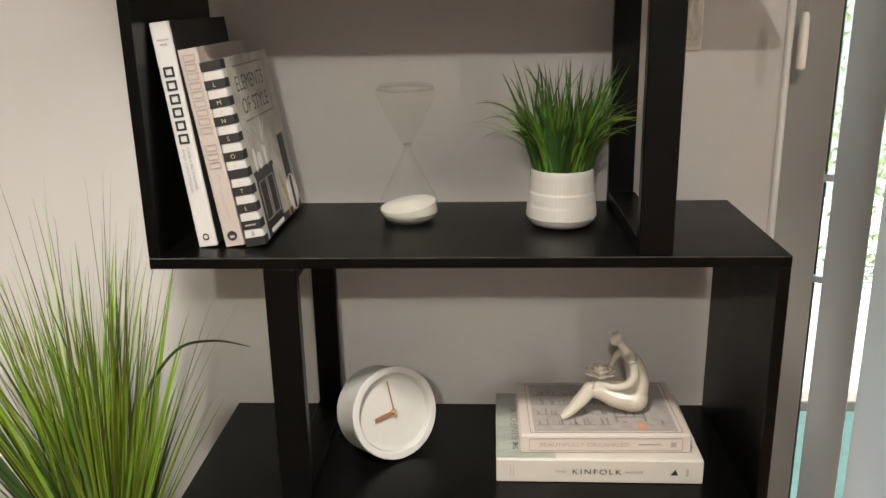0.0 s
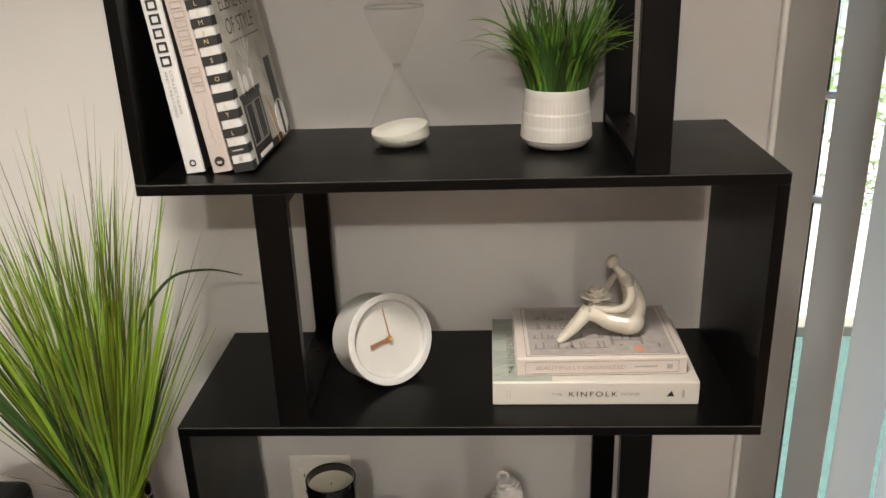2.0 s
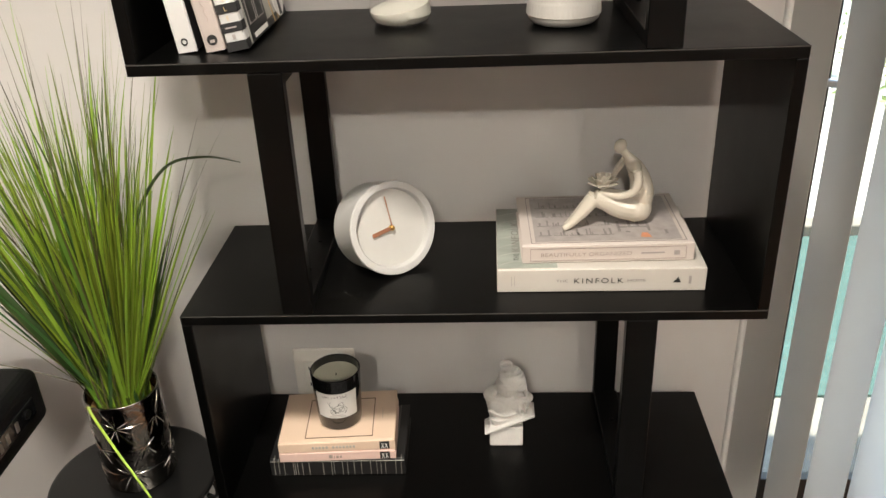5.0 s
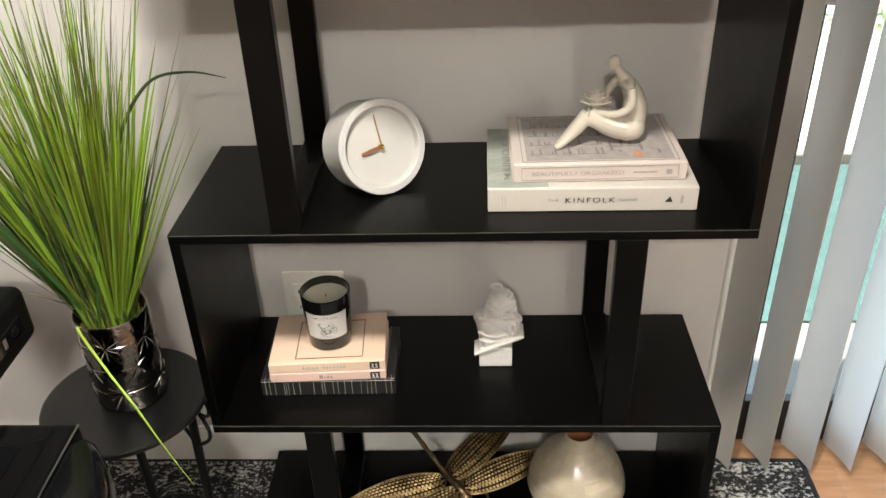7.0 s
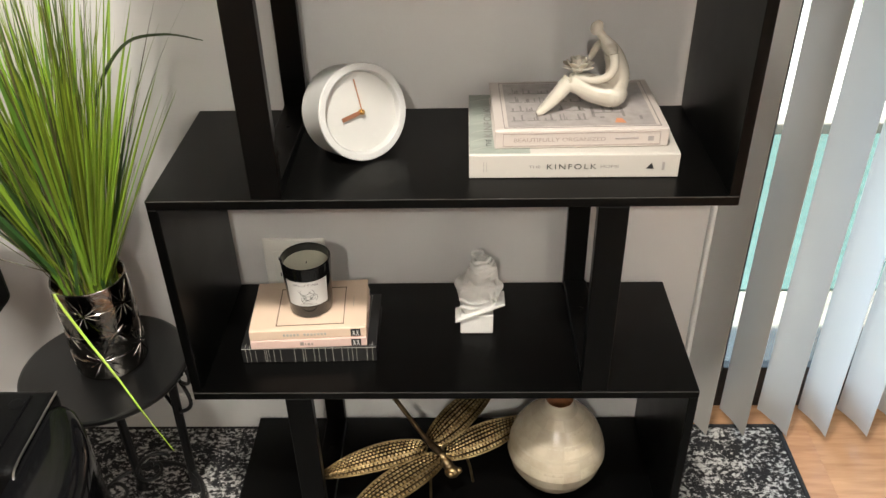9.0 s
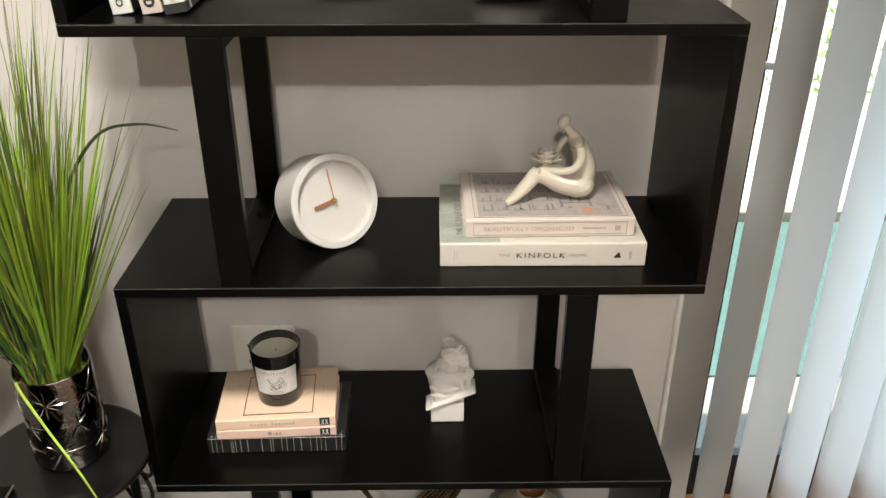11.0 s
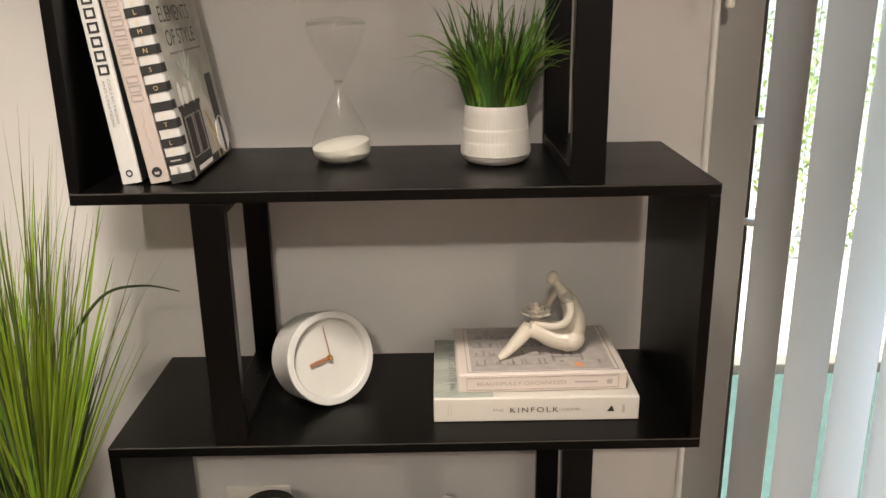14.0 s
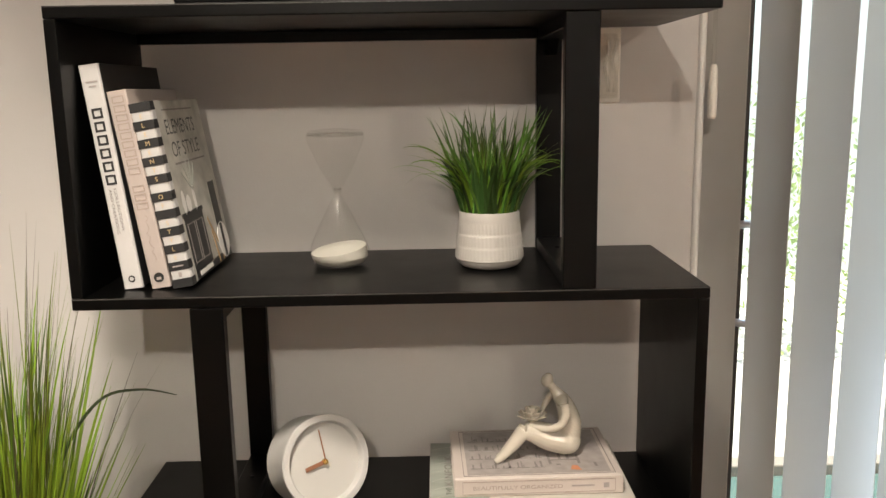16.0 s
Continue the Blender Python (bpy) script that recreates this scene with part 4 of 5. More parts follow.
def build_small_plant():
    c = pose(0.5325, 0.157, ZB + 0.0004)
    p = tagged(empty("potted_grass", c), "bushy green artificial grass in a ribbed white ceramic pot", "potted plant")
    prof = [(0.001, 0.0), (0.034, 0.0), (0.040, 0.002), (0.046, 0.0075), (0.0475, 0.0125), (0.0488, 0.0135)]
    band = []
    z = 0.0135
    for b in range(3):
        r0 = (0.0490, 0.0472, 0.0452)[b]
        band += [(r0 - 0.0003, z + 0.0004), (r0, z + 0.003), (r0 - 0.0010, z + 0.0150), (r0 - 0.0016, z + 0.0172)]
        z += 0.0178
    prof += band + [(0.0436, 0.0680), (0.0428, 0.0780), (0.0420, 0.0800), (0.0405, 0.0796), (0.0400, 0.0780), (0.0400, 0.0640)]
    bandz = [(0.0135 + 0.0178 * b + 0.002, 0.0135 + 0.0178 * b + 0.0162) for b in range(3)]

    def ripple(i, r, z, a):
        if 5 < i < 18 and any(lo <= z <= hi for lo, hi in bandz):
            return -0.011 * abs(math.sin(a * 26)) ** 0.6
        return 0.0
    part("pot", lathe(prof, 208, ripple, cap=False), M_CERAMIC, p, "white ceramic pot with vertical ribs", smooth=True)
    part("soil", lathe([(0.0398, 0.066), (0.030, 0.069), (0.002, 0.070)], 24, cap=False), M_TWIG, p)
    rng = random.Random(21)
    bm = bmesh.new()
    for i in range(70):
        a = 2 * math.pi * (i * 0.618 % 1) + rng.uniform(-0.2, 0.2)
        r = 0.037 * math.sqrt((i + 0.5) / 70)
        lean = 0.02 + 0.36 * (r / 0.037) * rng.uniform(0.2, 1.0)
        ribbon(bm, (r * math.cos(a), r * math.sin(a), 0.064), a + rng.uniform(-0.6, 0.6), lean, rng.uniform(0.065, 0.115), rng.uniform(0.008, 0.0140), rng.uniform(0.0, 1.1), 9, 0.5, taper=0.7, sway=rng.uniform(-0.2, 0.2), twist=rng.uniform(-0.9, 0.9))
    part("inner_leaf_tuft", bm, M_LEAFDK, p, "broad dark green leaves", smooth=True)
    bm = bmesh.new()
    for i in range(130):
        a = rng.uniform(0, 2 * math.pi)
        r = 0.036 * math.sqrt(rng.random())
        lean = 0.02 + 0.32 * (r / 0.036) * rng.uniform(0.1, 1.0)
        ribbon(bm, (r * math.cos(a), r * math.sin(a), 0.068), a + rng.gauss(0, 0.7), lean, rng.uniform(0.095, 0.168), rng.uniform(0.0036, 0.0066), rng.uniform(-0.3, 1.0), 10, 0.45, taper=0.8, sway=rng.uniform(-0.4, 0.4), twist=rng.uniform(-1.2, 1.2))
    part("spiky_leaf_tuft", bm, M_LEAFMID, p, smooth=True)
    bm = bmesh.new()
    # long leaves that bow over on both sides
    for i in range(26):
        a = (math.pi if i % 2 else 0.0) + rng.uniform(-1.0, 0.8)
        ribbon(bm, (0.026 * math.cos(a), 0.026 * math.sin(a), 0.070 + rng.uniform(0, 0.02)), a, rng.uniform(0.22, 0.50), rng.uniform(0.095, 0.140), rng.uniform(0.0045, 0.0080), rng.uniform(0.8, 2.2), 12, 0.4, taper=0.9, twist=rng.uniform(-0.8, 0.8), sway=rng.uniform(-0.1, 0.1))
    for a, le, ln, w, cu in ((math.pi + 0.12, 0.72, 0.138, 0.0060, 1.35), (math.pi + 0.40, 0.66, 0.125, 0.0050, 1.9), (math.pi - 0.1, 0.85, 0.120, 0.0045, 0.9), (math.pi - 0.2, 0.62, 0.125, 0.0045, 1.0), (-0.15, 0.50, 0.125, 0.0060, 1.3), (-0.3, 0.72, 0.115, 0.0055, 1.0), (0.2, 0.55, 0.130, 0.0045, 1.1)):
        ribbon(bm, (0.024 * math.cos(a), 0.024 * math.sin(a), 0.085), a, le, ln, w, cu, 14, 0.35, taper=0.9)
    for i in range(9):
        a = -math.pi / 2 + rng.uniform(-1.25, 1.25)
        ribbon(bm, (0.033 * math.cos(a), 0.033 * math.sin(a), 0.068), a, rng.uniform(0.06, 0.24), rng.uniform(0.075, 0.120), rng.uniform(0.007, 0.011), rng.uniform(0.7, 2.4), 12, 0.4, taper=0.9, sway=rng.uniform(-0.25, 0.25), twist=rng.uniform(-0.5, 0.5))
    part("arching_leaf_tuft", bm, M_LEAF, p, smooth=True)
    return p


build_small_plant()

# ---------------- things on the middle tier ----------------


def build_clock():
    r, dep = 0.0695, 0.070
    tilt, yaw = -17.0, 35.0
    # local -y is the face's outlook; the rim's foot touches the shelf
    centre = Vector((0.2912, 0.128, ZC + 0.0688))
    m = Matrix.Translation(centre) @ pose(0, 0, 0, 0, 0, yaw) @ pose(0, 0, 0, tilt, 0, 0)
    c = tagged(empty("table_clock", m), "round white drum clock with copper pointers tilted back", "clock")
    turn = pose(0, 0, 0, 90, 0, 0)
    shell = [(0.001, -dep), (r * 0.91, -dep), (r * 0.955, -dep + 0.003), (r - 0.0008, -0.004), (r, -0.002), (r - 0.0012, 0.0), (r - 0.0018, 0.0), (r - 0.0090, 0.0), (r - 0.0095, 0.0), (r - 0.0108, -0.001), (r - 0.0112, -0.003), (r - 0.0130, -0.0105)]
    part("shell", lathe(shell, 96, cap=False), M_CLOCK, c, "white moulded drum with raised rim", smooth=True, m=turn)
    part("dial", lathe([(r - 0.0129, -0.0115), (r - 0.0129, -0.0102), (0.001, -0.0102)], 80), M_DIAL, c, "blank white dial", m=turn)
    hub = part("pointer_hub", lathe([(0.0042, -0.0102), (0.0042, -0.0050), (0.0036, -0.0043), (0.0028, -0.0043), (0.0028, -0.0020), (0.002, -0.0012), (0.0002, -0.0010)], 24), M_BRASS, c, "small brass hub", smooth=True, m=turn)
    part("short_pointer", box(-0.033, 0.001, -0.0030, 0.0030, -0.0072, -0.0062, 0.0004, 2), M_COPPER, c, "copper bar pointer", m=turn @ pose(0, 0, 0, 0, 0, 8))
    part("long_pointer", box(-0.0009, 0.0010, -0.001, 0.048, -0.0052, -0.0046, 0.0002, 1), M_COPPER, c, "thin copper pointer", m=turn @ pose(0, 0, 0, 0, 0, 3))
    # flat on the underside of the drum on which it stands
    return c


build_clock()


def build_figurine():
    """Seated abstract porcelain figure with a blossom in its lap, one mesh."""
    bm = bmesh.new()

    def limb(ctrl, radii, sides=16):
        pts = curve_points(ctrl, 6)
        n = len(pts) - 1
        rr = [float(np.interp(i / n * (len(radii) - 1), range(len(radii)), radii)) for i in range(n + 1)]
        tube(pts, rr, sides, bm)
    # shins and thighs
    limb([(-0.066, -0.030, 0.0035), (-0.056, -0.027, 0.0085), (-0.036, -0.020, 0.0265), (-0.020, -0.013, 0.0450)], [0.0040, 0.0062, 0.0095, 0.0125])
    limb([(-0.019, -0.013, 0.0440), (-0.002, -0.011, 0.0385), (0.018, -0.008, 0.0290), (0.044, -0.002, 0.0220)], [0.0118, 0.0145, 0.0180, 0.0215])
    limb([(-0.062, -0.018, 0.0040), (-0.052, -0.016, 0.0110), (-0.033, -0.008, 0.0290), (-0.016, -0.002, 0.0450)], [0.0036, 0.0056, 0.0085, 0.0115])
    limb([(-0.015, -0.001, 0.0440), (0.003, 0.006, 0.0385), (0.022, 0.010, 0.0300), (0.046, 0.006, 0.0230)], [0.0105, 0.0135, 0.0170, 0.0200])
    ball(bm, (0.047, 0.002, 0.0225), (0.0235, 0.027, 0.0215), (0, 10, 0))
    # back, shoulders, neck and head
    limb([(0.047, 0.002, 0.026), (0.0525, 0.002, 0.046), (0.0500, 0.002, 0.066), (0.0430, 0.002, 0.083), (0.0350, 0.001, 0.096), (0.0265, 0.000, 0.108), (0.0200, 0.000, 0.117)],
         [0.0215, 0.0190, 0.0160, 0.0135, 0.0105, 0.0062, 0.0058], 18)
    ball(bm, (0.0385, 0.001, 0.0905), (0.0110, 0.0235, 0.0105), (0, 32, 0))
    ball(bm, (0.0170, 0.000, 0.1215), (0.0092, 0.0088, 0.0112), (0, 24, 0))
    # arms
    limb([(0.0400, -0.0215, 0.0905), (0.0420, -0.0255, 0.0740), (0.0350, -0.0260, 0.0590), (0.0180, -0.0230, 0.0515), (0.0010, -0.0170, 0.0520), (-0.0120, -0.0130, 0.0565)], [0.0074, 0.0070, 0.0064, 0.0056, 0.0048, 0.0040], 12)
    limb([(0.0330, 0.0190, 0.0930), (0.0250, 0.0210, 0.0880), (0.0170, 0.0180, 0.0770), (0.0100, 0.0100, 0.0660)], [0.0068, 0.0062, 0.0052, 0.0042], 12)
    # blossom: open petals round a cup
    ball(bm, (-0.0060, -0.004, 0.0620), (0.0100, 0.0095, 0.0060))
    for rad, lift, size, tip in ((0.006, 0.0735, 0.0080, -66), (0.012, 0.0700, 0.0095, -46), (0.0180, 0.0655, 0.0090, -24)):
        for k in range(6):
            a = 2 * math.pi * k / 6 + rad * 80
            ball(bm, (-0.006 + rad * math.cos(a), -0.004 + rad * math.sin(a) * 0.85, lift), (size, 0.0068, 0.0017), (0, tip, math.degrees(a)), 14)
    f = thing("figurine", bm, M_GLAZE, "glossy cream porcelain abstract seated figurine holding a blossom", "figurine", pose(0.5990, 0.148, ZC + 0.0640) @ Matrix.Scale(0.96, 4), smooth=True)
    add_mod(f, "REMESH", voxel=0.0010)
    add_mod(f, "SMOOTH", iterations=6)
    return f


build_figurine()

# ---------------- things on the lower tier ----------------


def build_candle():
    x, y, z = 0.1770, 0.137, ZD + 0.0684
    c = tagged(empty("candle", pose(x, y, z)), "cream candle in a black glass tumbler with paper label", "candle")
    prof = [(0.001, 0.0), (0.0325, 0.0), (0.0352, 0.0022), (0.0362, 0.008), (0.0407, 0.097), (0.0405, 0.0995), (0.0394, 0.1005), (0.0382, 0.0998), (0.0377, 0.097), (0.0365, 0.080), (0.030, 0.0795)]
    part("tumbler", lathe(prof, 64, cap=False), M_CANDLE, c, "glossy black glass", smooth=True)
    part("wax", lathe([(0.0368, 0.082), (0.0368, 0.0870), (0.0347, 0.0862), (0.012, 0.0856), (0.0006, 0.0856)], 48), M_WAX, c, "cream wax", smooth=True)
    part("wick", tube([(0, 0, 0.085), (0.0008, 0, 0.090)], 0.0007, 6), M_INK, c)
    bm = bmesh.new()
    n = 14
    a0, a1 = -90 - 53 + 6, -90 + 53 + 6
    for i in range(n + 1):
        a = radians(a0 + (a1 - a0) * i / n)
        for zz in (0.027, 0.076):
            r = 0.0362 + (zz - 0.008) * 0.05 + 0.0004
            bm.verts.new((r * math.cos(a), r * math.sin(a), zz))
    bm.verts.ensure_lookup_table()
    for i in range(n):
        v = bm.verts
        bm.faces.new((v[2 * i], v[2 * i + 2], v[2 * i + 3], v[2 * i + 1]))
    lab = part("label", bm, M_PAPER, c, "white paper label", smooth=True)

    def on_label(deg, zz, tw=0.0):
        a = radians(-90 + 6 + deg)
        r = 0.0362 + (zz - 0.008) * 0.05 + 0.0006
        return pose(r * math.cos(a), r * math.sin(a), zz, 90 - 2.8, 0, 6 + deg) @ pose(0, 0, 0, 0, 0, tw)
    for i, ch in enumerate("UPLIFTING"):
        letters("label_letter", ch, 0.0042, on_label((i - 4) * 6.6 - 2, 0.0695), M_INK, lab)
    # drawn sprig
    bm = bmesh.new()
    for k in range(5):
        pts = []
        for j in range(10):
            u = j / 9
            a = radians(-90 + 6 + (-14 + 7 * k) + 10 * math.sin(u * 4 + k * 1.7))
            zz = 0.037 + 0.022 * u + 0.002 * math.sin(k * 3 + u * 6)
            r = 0.0362 + (zz - 0.008) * 0.05 + 0.0006
            pts.append((r * math.cos(a), r * math.sin(a), zz))
        tube(pts, 0.00032, 5, bm)
    for deg in (-10, 2, 12):
        pts = []
        for j in range(13):
            q = 2 * math.pi * j / 12
            a = radians(-84 + deg + 6.5 * math.cos(q))
            zz = 0.042 + deg * 0.0002 + 0.0045 * math.sin(q)
            r = 0.0362 + (zz - 0.008) * 0.05 + 0.0006
            pts.append((r * math.cos(a), r * math.sin(a), zz))
        tube(pts, 0.0003, 5, bm)
    part("label_sprig", bm, M_INK, lab)
    for zz, half in ((0.0330, 13), (0.0302, 20)):
        bm = bmesh.new()
        pts = []
        for j in range(9):
            a = radians(-84 - half + 2 * half * j / 8)
            r = 0.0362 + (zz - 0.008) * 0.05 + 0.0005
            pts.append((r * math.cos(a), r * math.sin(a), zz))
        tube(pts, 0.00035, 5, bm)
        part("label_line", bm, M_GREYINK, lab)
    return c


build_candle()


def build_bust():
    """Plaster bust with a thrown-back head over a draped block, one mesh."""
    bm = bmesh.new()
    box(-0.028, 0.028, 0, 0.050, 0, 0.040, 0.002, 2, bm=bm)
    own = box(-0.044, 0.047, -0.006, 0.034, -0.0022, 0.0022, 0.0016, 2)
    merge(bm, own, pose(0.004, 0.0, 0.0475, 0, -24, 0))
    own = box(-0.026, 0.030, 0.0, 0.048, -0.012, 0.010, 0.008, 3)
    merge(bm, own, pose(0.0, 0.0, 0.056, 0, -14, 0))
    own = tube([(0.000, 0, 0.046), (0.001, 0, 0.060), (0.003, 0, 0.076), (0.004, 0, 0.086), (0.004, 0, 0.092), (0.005, 0, 0.098), (0.006, 0, 0.104), (0.008, 0, 0.113), (0.010, 0, 0.130)],
               [0.028, 0.0315, 0.037, 0.0415, 0.0415, 0.0360, 0.0220, 0.0155, 0.0155], 28)
    merge(bm, own, Matrix.Translation((0, 0.022, 0)) @ Matrix.Diagonal((1, 0.50, 1, 1)))
    # chest, collar bones and shallow folds
    ball(bm, (-0.013, 0.007, 0.081), (0.015, 0.007, 0.012), (0, -8, 0))
    ball(bm, (0.019, 0.007, 0.082), (0.015, 0.007, 0.012), (0, 8, 0))
    tube(curve_points([(-0.028, 0.008, 0.095), (-0.010, 0.005, 0.097), (0.004, 0.006, 0.094)], 4), 0.0022, 8, bm)
    tube(curve_points([(0.036, 0.008, 0.096), (0.020, 0.005, 0.098), (0.006, 0.006, 0.094)], 4), 0.0022, 8, bm)
    for k, (x0, z0, x1, z1) in enumerate(((-0.030, 0.074, 0.012, 0.062), (-0.024, 0.066, 0.024, 0.070), (-0.028, 0.058, 0.006, 0.056), (0.020, 0.086, 0.026, 0.066), (0.031, 0.088, 0.032, 0.070))):
        tube(curve_points([(x0, 0.002, z0), ((x0 + x1) / 2, -0.001, (z0 + z1) / 2 - 0.003), (x1, 0.002, z1)], 4), 0.0024, 8, bm)
    # head leaning to one shoulder, under thick waves of hair
    ball(bm, (0.009, 0.014, 0.1300), (0.0225, 0.0225, 0.0215), (18, 18, 0))
    ball(bm, (0.004, -0.006, 0.1185), (0.0130, 0.0085, 0.0140), (24, 0, 10))
    ball(bm, (0.001, -0.0140, 0.1215), (0.0026, 0.0035, 0.0048))
    for k in range(7):
        z = 0.1185 + 0.0055 * k
        r = 0.0245 * math.sqrt(max(0.1, 1 - ((z - 0.130) / 0.0265) ** 2))
        arc = [(0.009 + r * math.cos(radians(q)), 0.012 + r * 1.04 * math.sin(radians(q)), z + 0.0035 * math.cos(radians(q)) + 0.0018 * math.sin(q * 0.09 + k * 1.7)) for q in (range(188, 353, 11) if k > 1 else list(range(296, 356, 10)))]
        tube(arc, [0.0016 + 0.0020 * math.sin(math.pi * (n + 0.5) / len(arc)) for n in range(len(arc))], 8, bm)
    for k in range(3):
        z = 0.1165 + 0.0055 * k
        tube([(0.009 + 0.0235 * math.cos(radians(q)), 0.012 + 0.024 * math.sin(radians(q)), z) for q in range(184, 236, 10)], 0.0030, 8, bm)
    tube([(0.001 + 0.0085 * math.cos(q * 0.55), 0.020, 0.1530 + 0.0065 * math.sin(q * 0.55)) for q in range(13)], 0.0032, 8, bm)
    # locks falling to the shoulders
    for x0, x1 in ((-0.0135, -0.0200), (0.0300, 0.0330)):
        tube(curve_points([(x0, 0.008, 0.122), ((x0 + x1) / 2, 0.006, 0.112), (x1, 0.010, 0.100)], 4), [0.0052 - 0.00025 * q for q in range(9)], 8, bm)
    b = thing("bust", bm, M_PLASTER, "small white plaster classical bust on a square draped block", "bust", pose(0.4530, 0.1425, ZD + 0.0004), smooth=True)
    add_mod(b, "REMESH", voxel=0.0013)
    add_mod(b, "SMOOTH", iterations=3)
    return b


build_bust()

# ---------------- things on the bottom tier ----------------


def build_dragonfly():
    d = tagged(empty("dragonfly_ornament", pose(0.379, 0.118, ZE)), "antique gold metal dragonfly ornament with pierced wings", "ornament")
    ax = Vector((-0.70, 0.71, 0)).normalized()     # towards the tail
    px = Vector((0.84, 0.54, 0)).normalized()      # towards the far wings

    def at(u, w, z):
        p = ax * u + px * w
        return (p.x, p.y, z)
    pts = curve_points([at(-0.034, 0, 0.070), at(-0.02, 0, 0.080), at(0.0, 0, 0.090), at(0.035, 0, 0.101), at(0.09, 0, 0.129), at(0.1386, 0, 0.1547)], 6)
    rad = [0.010 if i < 8 else max(0.0046, 0.0105 - 0.0006 * (i - 8)) for i in range(len(pts))]
    rad[-1], rad[-2], rad[-3] = 0.0045, 0.0068, 0.0062
    rad = [r * (1 + 0.08 * math.cos(i * 2.1)) for i, r in enumerate(rad)]
    part("body", tube(pts, rad, 12), M_BRONZEGOLD, d, "segmented dark gold body", smooth=True)
    bm = bmesh.new()
    ball(bm, at(-0.040, 0, 0.064), (0.014, 0.012, 0.012))
    ball(bm, at(-0.047, 0.009, 0.067), (0.0065,) * 3, seg=12)
    ball(bm, at(-0.047, -0.009, 0.067), (0.0065,) * 3, seg=12)
    part("head", bm, M_GOLD, d, smooth=True)
    for side, fore, ln, wd, rise in ((-1, -0.016, 0.215, 0.033, 0.10), (-1, 0.022, 0.205, 0.031, 0.22), (1, -0.016, 0.185, 0.033, 0.17), (1, 0.024, 0.185, 0.032, 0.40)):
        sweep = -0.10 if fore < 0 else 0.24
        dirv = (px * side * math.cos(sweep) + ax * math.sin(sweep)).normalized()
        cross = Vector((-dirv.y, dirv.x, 0)) * side
        base = Vector(at(fore, side * 0.006, 0.088))
        nu, nv = 22, 6

        def wpos(u, v):
            half = wd * (math.sin(math.pi * min(1, 0.06 + 0.94 * u) ** 0.85) ** 0.62) if 0 < u < 1 else wd * 0.16
            bulge = 0.004 * (1 - v * v)
            p = base + dirv * (u * ln) + cross * (v * half)
            p.z += rise * u * ln * 0.55 + bulge - 0.03 * u * u * (1 if side < 0 else 0.2)
            return p
        bm = bmesh.new()
        grid = [[bm.verts.new(wpos(i / nu + (0.5 / nu if j % 2 else 0) * (0 < i < nu), -0.94 + 1.88 * j / nv)) for j in range(nv + 1)] for i in range(nu + 1)]
        for i in range(nu):
            for j in range(nv):
                bm.faces.new((grid[i][j], grid[i + 1][j], grid[i + 1][j + 1], grid[i][j + 1]))
        under = [[bm.verts.new(v.co - Vector((0, 0, 0.0016))) for v in row] for row in grid]
        for i in range(nu):
            for j in range(nv):
                bm.faces.new((under[i][j], under[i][j + 1], under[i + 1][j + 1], under[i + 1][j]))
        wg = part("wing", bm, M_GOLDDK, d, "dark gold wing with bright raised beads", smooth=True)
        # raised wedge beads in staggered rows
        bm = bmesh.new()
        mu, mv = 27, 7
        for i in range(1, mu):
            for j in range(mv):
                u = (i + (0.5 if j % 2 else 0.0)) / mu
                if not 0.03 < u < 0.97:
                    continue
                v = -0.84 + 1.68 * j / (mv - 1)
                c = [wpos(u + a / mu, v + b / mv) for a, b in ((-0.40, -0.62), (0.34, -0.62), (0.40, 0.62), (-0.34, 0.62))]
                top = (c[0] + c[1] + c[2] + c[3]) / 4 + Vector((0, 0, 0.0028))
                ridge = [top + (c[0] - c[1]) * 0.2, top + (c[1] - c[0]) * 0.2]
                lo = [bm.verts.new(q + Vector((0, 0, 0.0002))) for q in c]
                hi = [bm.verts.new(q) for q in ridge]
                for f4 in ((lo[0], lo[1], hi[1], hi[0]), (lo[2], lo[3], hi[0], hi[1]), (lo[1], lo[2], hi[1]), (lo[3], lo[0], hi[0])):
                    bm.faces.new(f4)
        part("bead_relief", bm, M_GOLD, wg, "bright gold raised beads")
        edge = [wpos(i / 30, -1) for i in range(31)] + [wpos(i / 30, 1) for i in range(30, -1, -1)]
        part("wing_rim", tube(edge + [edge[0]], 0.0018, 8), M_GOLD, wg, smooth=True)
        part("wing_vein", tube([wpos(i / 20, -0.45) + Vector((0, 0, 0.001)) for i in range(20)], 0.0014, 6), M_GOLD, wg, smooth=True)
    for u, w in ((-0.02, -0.035), (-0.03, 0.05), (0.03, -0.04), (0.035, 0.045)):
        part("leg", tube(curve_points([at(u, w * 0.15, 0.084), at(u, w * 0.8, 0.07), at(u * 1.2, w, 0.002)], 5), 0.0026, 8), M_GOLD, d, smooth=True)
    return d


build_dragonfly()


